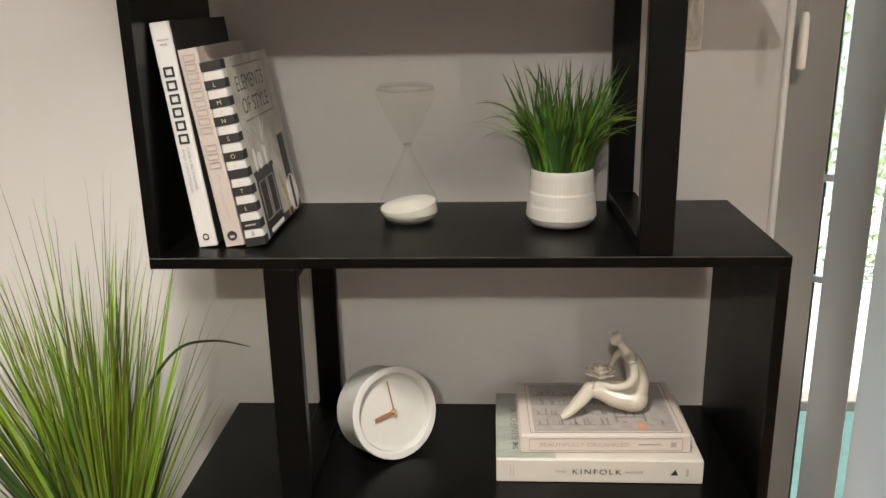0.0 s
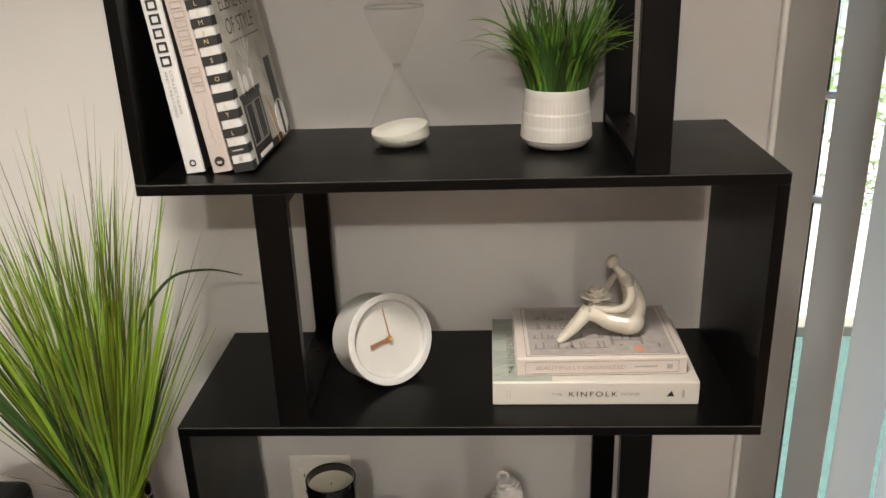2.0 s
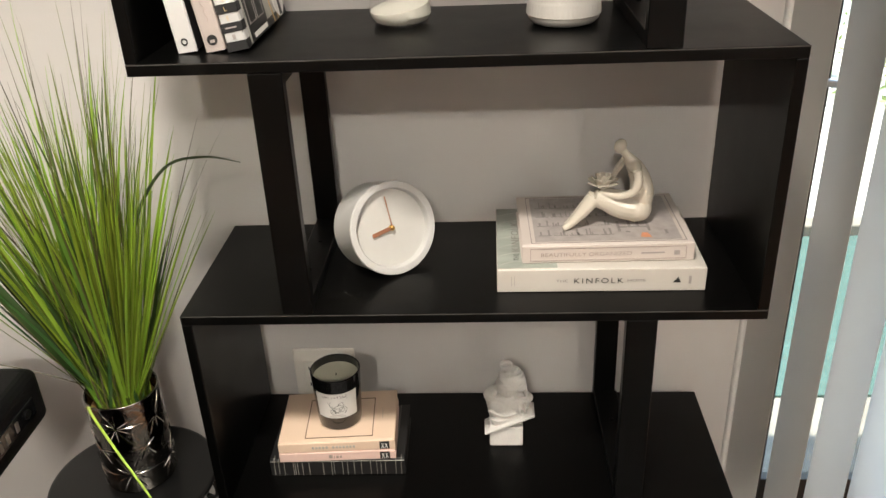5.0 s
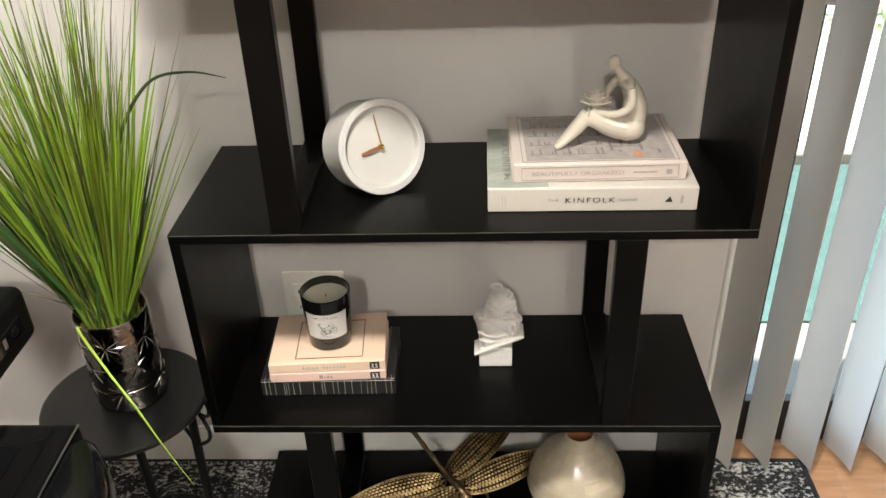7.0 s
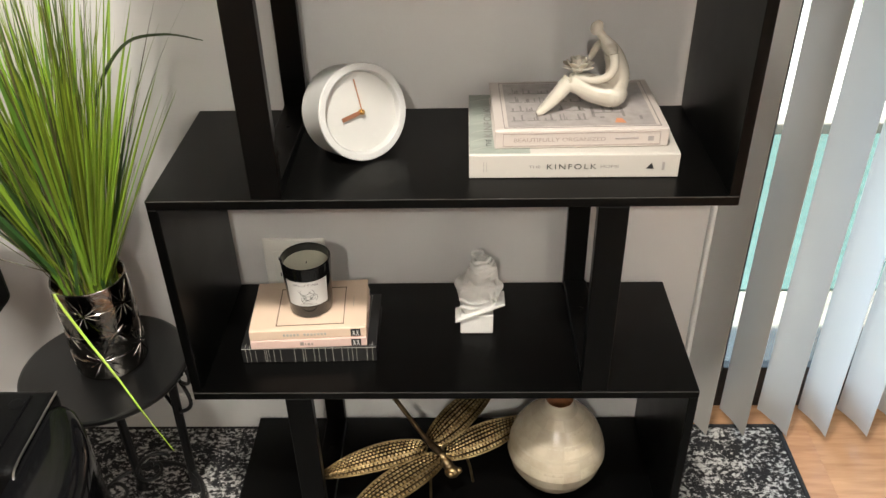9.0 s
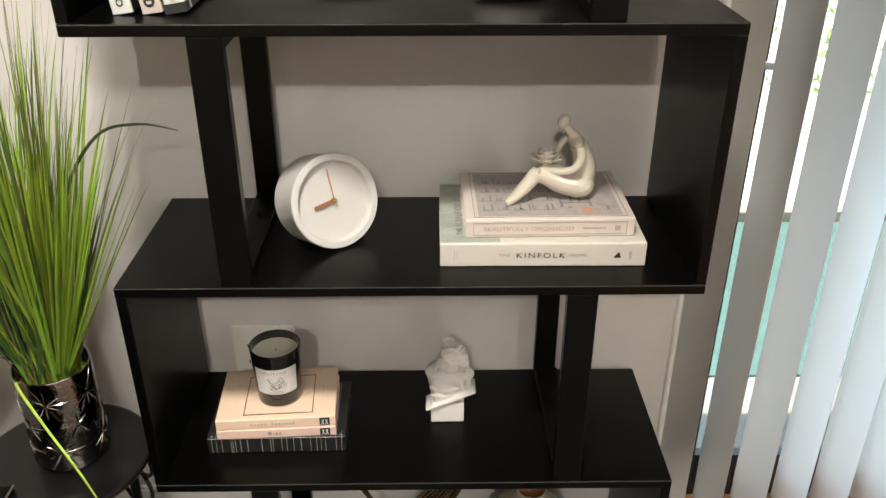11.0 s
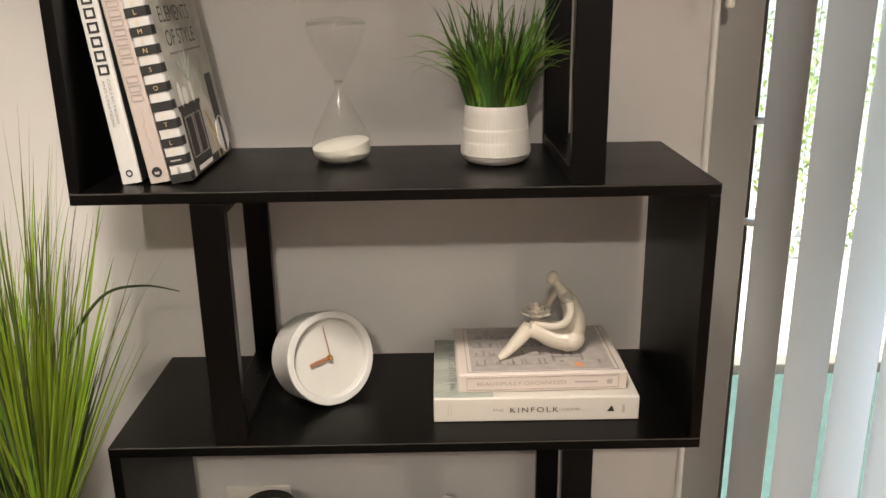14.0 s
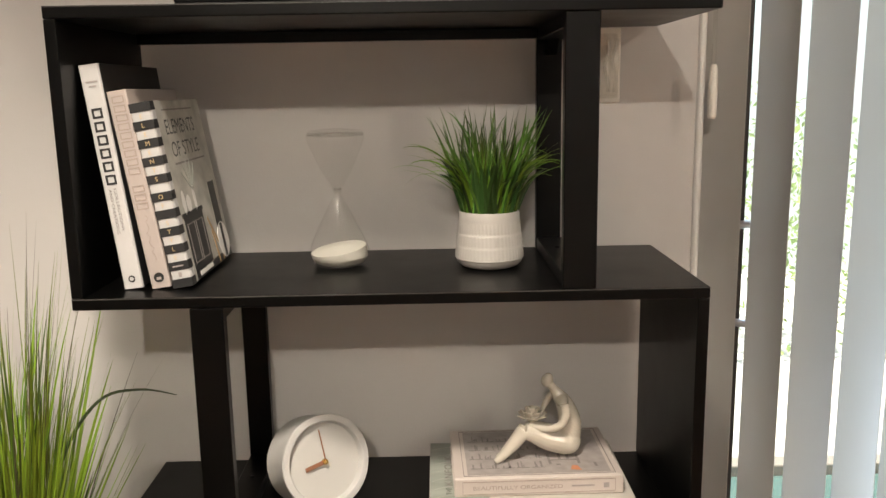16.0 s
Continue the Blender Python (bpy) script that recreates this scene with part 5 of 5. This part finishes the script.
def build_vase():
    v = tagged(empty("vase", pose(0.603, 0.139, ZE + 0.0004)), "round vase with mother of pearl shell tiles and brown inside", "vase")
    prof = [(0.001, 0.0), (0.032, 0.0), (0.050, 0.008), (0.070, 0.028), (0.084, 0.055), (0.0905, 0.082), (0.0895, 0.100), (0.082, 0.127), (0.069, 0.151), (0.054, 0.170), (0.040, 0.184), (0.0305, 0.193), (0.0265, 0.203), (0.0258, 0.2135), (0.0245, 0.216)]
    prof = [(r, z * 0.935) for r, z in prof]
    bm = lathe(prof, 40, cap=False)
    part("body", bm, M_PEARL, v, "pearly shell inlay", smooth=True)
    part("lining", lathe([(0.0245, 0.202), (0.0225, 0.1985), (0.0225, 0.188), (0.030, 0.175), (0.02, 0.16), (0.001, 0.16)], 40, cap=False), M_TERRA, v, "orange brown lining", smooth=True)
    # thin shell tiles laid over the body
    rng = random.Random(8)
    n = 0
    zs = [0.011, 0.032, 0.054, 0.078, 0.102, 0.125, 0.146, 0.164, 0.178]

    def rad(z):
        for (r0, z0), (r1, z1) in zip(prof[1:], prof[2:]):
            if z0 <= z <= z1:
                return r0 + (r1 - r0) * (z - z0) / max(z1 - z0, 1e-6)
        return 0.03
    for za, zb in zip(zs, zs[1:]):
        count = max(8, int(2 * math.pi * rad((za + zb) / 2) / 0.030))
        off = rng.random()
        for k in range(count):
            a0 = 2 * math.pi * (k + off) / count
            a1 = 2 * math.pi * (k + 1 + off) / count - 0.006
            bm = bmesh.new()
            lift = rng.uniform(0.0003, 0.0005)
            rows = []
            for zz in (za + 0.0003, (za + zb) / 2, zb - 0.0003):
                rows.append([bm.verts.new(((rad(zz) + lift) * math.cos(a0 + (a1 - a0) * i / 4), (rad(zz) + lift) * math.sin(a0 + (a1 - a0) * i / 4), zz)) for i in range(5)])
            for p, q in zip(rows, rows[1:]):
                for i in range(4):
                    bm.faces.new((p[i], p[i + 1], q[i + 1], q[i]))
            part("shell_tile", bm, M_PEARLTILE, v, smooth=True)
    return v


build_vase()

# ---------------- side table with the tall grass ----------------
TX, TY, TZ = -0.160, 0.058, 0.407


def build_table():
    t = tagged(empty("side_table", pose(TX, TY, 0.0085)), "small round black metal side table with scrolled legs", "side table")
    h = TZ - 0.0085
    part("tabletop", lathe([(0.001, h - 0.012), (0.126, h - 0.012), (0.1325, h - 0.010), (0.1345, h - 0.006), (0.1335, h - 0.0012), (0.130, h)], 96), M_TABLE, t, "flat round black top", smooth=False)
    part("apron_ring", tube([(0.108 * math.cos(2 * math.pi * k / 40), 0.108 * math.sin(2 * math.pi * k / 40), h - 0.018) for k in range(41)], 0.005, 8), M_IRON, t, smooth=True)
    for a in (53, 122, 203):
        ca, sa = math.cos(radians(a)), math.sin(radians(a))

        def q(r, z, s=0.0):
            return (ca * r - sa * s, sa * r + ca * s, z)
        leg = part("leg", tube(curve_points([q(0.106, h - 0.02), q(0.104, h * 0.7), q(0.100, h * 0.35), q(0.098, 0.012)], 5), 0.0085, 10), M_IRON, t, smooth=True)
        part("foot_cap", lathe([(0.012, 0.0), (0.013, 0.004), (0.009, 0.014)], 16), M_IRON, leg, smooth=True, m=pose(*q(0.098, 0.0)))
        for s in (-1, 1):
            # scroll beside the leg under the top
            pts = []
            for k in range(26):
                u = k / 25
                ang = -1.6 + u * 6.6
                rr = 0.030 * (1 - 0.68 * u)
                pts.append(q(0.104, h - 0.066 + rr * math.sin(ang), s * (0.040 + rr * math.cos(ang))))
            part("scroll", tube(pts, 0.0036, 8), M_IRON, leg, smooth=True)
            pts = [q(0.103, h - 0.075 - 0.11 * u, s * (0.008 + 0.045 * math.sin(math.pi * u))) for u in [k / 12 for k in range(13)]]
            part("scroll_stem", tube(pts, 0.0036, 8), M_IRON, leg, smooth=True)
        pts = []
        for k in range(30):
            u = k / 29
            ang = u * 7.2
            rr = 0.040 * (1 - 0.7 * u)
            pts.append(q(0.045 + rr * math.cos(ang), 0.075 + rr * math.sin(ang) * 0.35, 0.045 + rr * math.sin(ang) * 0.7))
        part("base_scroll", tube(pts, 0.0036, 8), M_IRON, leg, smooth=True)
    part("base_ring", tube([(0.098 * math.cos(2 * math.pi * k / 40), 0.098 * math.sin(2 * math.pi * k / 40), 0.055) for k in range(41)], 0.0045, 8), M_IRON, t, smooth=True)
    return t


build_table()


def build_tall_grass():
    p = tagged(empty("tall_grass", pose(-0.150, 0.073, TZ + 0.0004)), "tall artificial grass in a smoked chrome cut pattern pot", "potted plant")
    R, H = 0.0565, 0.170
    prof = [(0.001, 0.0), (R - 0.006, 0.0), (R - 0.002, 0.002), (R, 0.006), (R, H - 0.002), (R - 0.001, H), (R - 0.0030, H), (R - 0.0035, H - 0.003), (R - 0.0035, H - 0.030)]
    pot = part("pot", lathe(prof, 72, cap=False), M_CHROME, p, "smoked mirror chrome cylinder", smooth=True)
    part("rim", tube([((R - 0.001) * math.cos(2 * math.pi * k / 60), (R - 0.001) * math.sin(2 * math.pi * k / 60), H) for k in range(61)], 0.0014, 8), M_CHROMECUT, pot, "bright polished rim", smooth=True)
    part("moss", lathe([(R - 0.004, H - 0.028), (0.03, H - 0.022), (0.001, H - 0.018)], 24, cap=False), M_TWIG, p, smooth=True)
    # star cuts round the cylinder
    rng = random.Random(2)
    for row, z in enumerate((0.042, 0.088, 0.132)):
        for k in range(5):
            a0 = 2 * math.pi * (k + 0.5 * (row % 2) + rng.uniform(-0.12, 0.12)) / 5 - 1.5
            bm = bmesh.new()
            for s in range(12):
                th = 2 * math.pi * s / 12
                L = (0.038 if s % 2 == 0 else 0.024) * (1.0 if row != 1 else 0.7)
                pts = []
                for u in (0.10, 0.4, 0.7, 1.0):
                    da, dz = u * L * math.cos(th) / R, u * L * math.sin(th)
                    pts.append(((R + 0.0003) * math.cos(a0 + da), (R + 0.0003) * math.sin(a0 + da), z + dz))
                tube(pts, [0.0004, 0.0011, 0.0009, 0.0003], 5, bm)
            part("star_cut", bm, M_CHROMECUT, pot, smooth=True)
    rng = random.Random(33)

    def tuft(n, lo, hi, w0, w1, lean_max, curl, mat_, name, seg=9, sway=0.06, lean_min=0.0):
        bm = bmesh.new()
        for i in range(n):
            a = rng.uniform(0, 2 * math.pi)
            r = 0.040 * math.sqrt(rng.random())
            head = a + rng.gauss(0, 1.1)
            lean = max(lean_min, lean_max * rng.random() ** 0.8)
            ln = rng.uniform(lo, hi)
            # keep clear of the wall behind and of the bookcase beside
            fy = 0.090 + math.sin(head) * math.sin(lean + 0.25 * curl) * ln
            fx = -0.152 + math.cos(head) * math.sin(lean + 0.25 * curl) * ln
            if fy > 0.27:
                head = -abs(head % (2 * math.pi) - math.pi) if rng.random() < 0.5 else head
                lean = min(lean, 0.16)
            if fx > -0.03:
                lean = min(lean, math.asin(0.11 / ln) - 0.25 * curl) if ln > 0.47 else min(lean, 0.42)
                lean = max(lean, 0.0)
            ribbon(bm, (r * math.cos(a), r * math.sin(a), H - 0.024), head, lean, ln, rng.uniform(w0, w1), rng.uniform(0.0, curl), seg, 0.3, sway=rng.uniform(-sway, sway), taper=0.8, twist=rng.uniform(-1.1, 1.1))
        return part(name, bm, mat_, p, smooth=True)
    tuft(85, 0.36, 0.55, 0.0050, 0.0088, 0.33, 0.25, M_GRASS, "blade_tuft")
    tuft(80, 0.42, 0.63, 0.0024, 0.0040, 0.36, 0.30, M_GRASS, "fine_blade_tuft")
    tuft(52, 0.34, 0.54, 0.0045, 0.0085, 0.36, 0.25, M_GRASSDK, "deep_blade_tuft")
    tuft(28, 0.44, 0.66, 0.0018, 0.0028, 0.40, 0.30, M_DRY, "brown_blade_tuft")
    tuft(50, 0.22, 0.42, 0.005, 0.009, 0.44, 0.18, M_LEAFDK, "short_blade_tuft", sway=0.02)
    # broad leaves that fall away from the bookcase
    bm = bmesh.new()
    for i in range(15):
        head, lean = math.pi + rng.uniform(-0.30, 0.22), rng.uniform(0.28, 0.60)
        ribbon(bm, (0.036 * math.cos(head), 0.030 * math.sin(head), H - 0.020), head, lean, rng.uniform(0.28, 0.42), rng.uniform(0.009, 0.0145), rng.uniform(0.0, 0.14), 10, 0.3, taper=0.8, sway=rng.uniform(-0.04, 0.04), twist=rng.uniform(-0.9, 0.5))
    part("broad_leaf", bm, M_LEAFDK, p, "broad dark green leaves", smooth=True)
    bm = bmesh.new()
    for i in range(40):
        head, lean = rng.uniform(-1.1, 0.25), rng.uniform(0.14, 0.46)
        ribbon(bm, (0.030 * math.cos(head), 0.030 * math.sin(head), H - 0.024), head, lean, rng.uniform(0.34, 0.47), rng.uniform(0.002, 0.0060), rng.uniform(0.0, 0.2), 9, 0.3, sway=rng.uniform(-0.03, 0.03), taper=0.8)
    part("front_blade_tuft", bm, M_GRASS, p, smooth=True)
    # single blades that stand apart from the tuft
    bm = bmesh.new()
    for i in range(16):
        head, lean = rng.uniform(-0.95, -0.40), rng.uniform(0.26, 0.52)
        ribbon(bm, (0.028 * math.cos(head), 0.028 * math.sin(head), H - 0.02), head, lean, rng.uniform(0.36, 0.47), rng.uniform(0.0028, 0.0050), rng.uniform(0.0, 0.12), 10, 0.35, twist=rng.uniform(-1.1, -0.3))
    for head, lean, ln, w, cu in ((math.pi + 0.2, 0.60, 0.40, 0.009, 0.12), (math.pi - 0.15, 0.50, 0.44, 0.008, 0.2), (math.pi + 0.3, 0.62, 0.36, 0.007, 0.08), (math.pi - 0.3, 0.42, 0.48, 0.007, 0.3), (math.pi + 0.1, 0.38, 0.5, 0.006, 0.35),
                                  (-0.55, 0.36, 0.40, 0.0055, 0.10), (-0.50, 0.28, 0.44, 0.005, 0.10), (-0.85, 0.46, 0.38, 0.005, 0.15), (-0.9, 0.55, 0.42, 0.0045, 0.1), (-0.48, 0.50, 0.455, 0.0050, 0.06), (-0.46, 0.41, 0.43, 0.0045, 0.06), (-0.50, 0.58, 0.46, 0.0030, 0.05), (-0.47, 0.53, 0.43, 0.0020, 0.06)):
        ribbon(bm, (0.028 * math.cos(head), 0.028 * math.sin(head), H - 0.02), head, lean, ln, w, cu, 10, 0.35, twist=-0.9 if math.cos(head) > 0 else 0.5)
    part("outer_blade", bm, M_GRASS, p, smooth=True)
    ac = curve_points([(0.012, 0.004, 0.15), (0.040, 0.018, 0.32), (0.073, 0.027, 0.445), (0.129, 0.027, 0.524), (0.187, 0.027, 0.540), (0.239, 0.027, 0.531)], 6)
    bm = tube(ac, [max(0.0006, 0.0028 - 0.0022 * (i / 30) ** 3) for i in range(len(ac))], 8)
    part("arching_blade", bm, M_DARKBLADE, p, "dark arching blade", smooth=True)
    part("brown_stem", tube(curve_points([(-0.030, -0.006, H - 0.02), (-0.052, -0.010, H + 0.012), (-0.150, -0.020, H + 0.055), (-0.270, -0.030, H + 0.085)], 6), 0.0009, 6), M_DRY, p, smooth=True)
    # broken blade hanging over the rim
    bm = bmesh.new()
    e = [(-0.018, -0.045, H - 0.010), (-0.026, -0.058, H + 0.004), (0.008, -0.075, 0.110), (0.0525, -0.103, 0.057), (0.093, -0.130, 0.002), (0.134, -0.153, -0.053)]
    pts = curve_points(e, 6)
    prev = None
    for i, q in enumerate(pts):
        w = 0.0018 * (1 - (i / len(pts)) ** 3) + 0.0003
        row = [bm.verts.new(q + Vector((-w, -w * 0.3, 0))), bm.verts.new(q + Vector((0, -0.0006, 0.0004))), bm.verts.new(q + Vector((w, w * 0.3, 0)))]
        if prev:
            bm.faces.new((prev[0], prev[1], row[1], row[0]))
            bm.faces.new((prev[1], prev[2], row[2], row[1]))
        prev = row
    part("hanging_blade", bm, M_LIME, p, "yellow green blade hanging over the rim", smooth=True)
    return p


build_tall_grass()

# ---------------- black printer beside the table ----------------


def build_printer():
    p = tagged(empty("printer", pose(-0.078, -0.20, 0.0)), "black plastic printer with raised scanner and open tray", "printer")
    part("body", box(-0.36, 0.0, -0.136, 0.0, 0.0085, 0.598, 0.010, 4), M_PLASTIC, p, "black textured body")
    part("paper_drawer", box(-0.36, 0.0, -0.44, -0.1365, 0.0085, 0.50, 0.03, 5), M_GLOSSBK, p, "gloss black drawer", smooth=True)
    # curved gloss flap standing proud of the side
    plan = [(0.0006, -0.012), (0.010, -0.011), (0.022, -0.017), (0.038, -0.036), (0.054, -0.062), (0.069, -0.095), (0.082, -0.14), (0.088, -0.20), (0.088, -0.42), (0.0006, -0.42)]
    bm = bmesh.new()
    rings = []
    for z, k in ((0.12, 1.0), (0.560, 1.0), (0.576, 0.97), (0.586, 0.90), (0.592, 0.78), (0.594, 0.62)):
        rings.append([bm.verts.new((0.0006 + (x - 0.0006) * k, -0.20 + (y + 0.20) * (0.6 + 0.4 * k), z)) for x, y in plan])
    for a, b in zip(rings, rings[1:]):
        for k in range(len(plan)):
            k2 = (k + 1) % len(plan)
            bm.faces.new((a[k2], a[k], b[k], b[k2]))
    bm.faces.new(rings[0])
    bm.faces.new(rings[-1][::-1])
    fl = part("front_flap", bm, M_GLOSSBK, p, "gloss black curved flap", smooth=True)
    part("flap_edge", tube(curve_points([(-0.001, -0.006, 0.5982), (0.000, -0.07, 0.5986), (0.002, -0.130, 0.5984), (0.008, -0.150, 0.590), (0.022, -0.185, 0.594), (0.032, -0.22, 0.595)], 5), 0.0014, 8), M_PORT, fl, "thin bright edge line", smooth=True)
    part("tray_recess", box(-0.33, -0.056, -0.108, -0.046, 0.5985, 0.6000, 0.0005, 1), M_GLOSSBK, p, "gloss black paper recess")
    part("tray_lip", box(-0.030, -0.027, -0.128, -0.014, 0.5983, 0.5993, 0.0003, 1), M_GLOSSBK, p)
    part("button", lathe([(0.009, 0), (0.009, 0.0012), (0.008, 0.0016)], 24), M_PLASTIC, p, m=pose(-0.042, -0.028, 0.598))
    part("column", box(-0.34, -0.27, -0.24, -0.10, 0.6000, 0.6775, 0.010, 3), M_PLASTIC, p)
    up = part("scanner", box(-0.30, -0.066, -0.17, 0.083, 0.678, 0.756, 0.014, 4), M_PLASTIC, p, "black upper unit with side sockets")
    part("socket_strip", box(-0.0665, -0.0630, -0.15, 0.050, 0.706, 0.730, 0.001, 1), M_GLOSSBK, up)
    for y in (-0.052, -0.036, -0.020, 0.002):
        part("socket", box(-0.0632, -0.0620, y, y + 0.007, 0.711, 0.725, 0.0006, 1), M_PORT, up, "metal socket")
    part("power_button", lathe([(0.006, 0), (0.006, 0.0018), (0.0045, 0.0022)], 20), M_PLASTIC, up, m=pose(-0.0630, 0.030, 0.718, 0, 90, 0))
    return p


build_printer()

# ---------------- wall fittings ----------------


def build_outlet():
    o = tagged(empty("wall_outlet", pose(0.118, WY, 0.425)), "ivory double wall outlet plate on the grey wall", "outlet")
    part("plate", box(-0.058, 0.058, -0.006, -0.0005, -0.060, 0.060, 0.003, 3), M_PLATE, o)
    for x in (-0.024, 0.024):
        s = part("socket_face", box(x - 0.017, x + 0.017, -0.0075, -0.0062, -0.034, 0.034, 0.001, 1), M_PLATE, o)
        for z in (-0.018, 0.018):
            bm = box(x - 0.007, x - 0.005, -0.0079, -0.0076, z - 0.004, z + 0.004)
            box(x + 0.005, x + 0.007, -0.0079, -0.0076, z - 0.004, z + 0.004, bm=bm)
            part("slot", bm, M_INK, s)


build_outlet()


def build_switch():
    o = tagged(empty("light_switch", pose(0.7135, WY, 1.384)), "ivory wall switch plate under a clear plastic cover", "switch")
    part("plate", box(-0.036, 0.036, -0.006, -0.0005, -0.057, 0.057, 0.003, 3), M_PLATE, o)
    part("rocker", box(-0.016, 0.016, -0.0095, -0.0062, -0.033, 0.033, 0.0015, 2), M_PLATE, o)
    part("clear_cover", box(-0.030, 0.030, -0.026, -0.0100, -0.050, 0.048, 0.008, 4), M_CLEAR, o, "clear plastic guard", smooth=True)
    for x, ph in ((0.010, 0.0), (0.022, 1.2)):
        part("cover_ridge", tube(curve_points([(x + 0.0035 * math.sin(k * 1.1 + ph), -0.0275, 0.040 - 0.010 * k) for k in range(9)], 4), 0.0028, 8), M_RIMGLASS, o, "glossy moulded ridge", smooth=True)


build_switch()

# dark tray lying on the top board
tr = tagged(empty("tray", pose(0.41, 0.150, ZA + 0.0004)), "flat black tray lying on the top board", "tray")
part("base", box(-0.27, 0.27, -0.10, 0.10, 0.0, 0.006, 0.002), M_PLASTIC, tr)
for a in ((-0.27, 0.27, -0.10, -0.094), (-0.27, 0.27, 0.094, 0.10), (-0.27, -0.264, -0.0938, 0.0938), (0.264, 0.27, -0.0938, 0.0938)):
    part("rim_strip", box(*a, 0.0062, 0.022, 0.001, 1), M_PLASTIC, tr)

# ---------------- floor planks ----------------


def build_planks():
    pw, pl = 0.127, 1.22
    me = finish("plank", box(-pw / 2 + 0.0006, pw / 2 - 0.0006, -pl / 2 + 0.0006, pl / 2 - 0.0006, -0.0118, 0.0, 0.0008, 1), M_WOOD)
    n = int((RX1 - RX0) / pw)
    for i in range(n):
        off = (i * 0.41) % pl
        y = WY + 0.03 - pl / 2 + off
        while y > RY0:
            if y + pl / 2 <= WY + 0.16:
                o = new("plank", me)
                o.parent = floor
                o.matrix_local = pose(RX0 + pw * (i + 0.5), y, 0)
            y -= pl


build_planks()
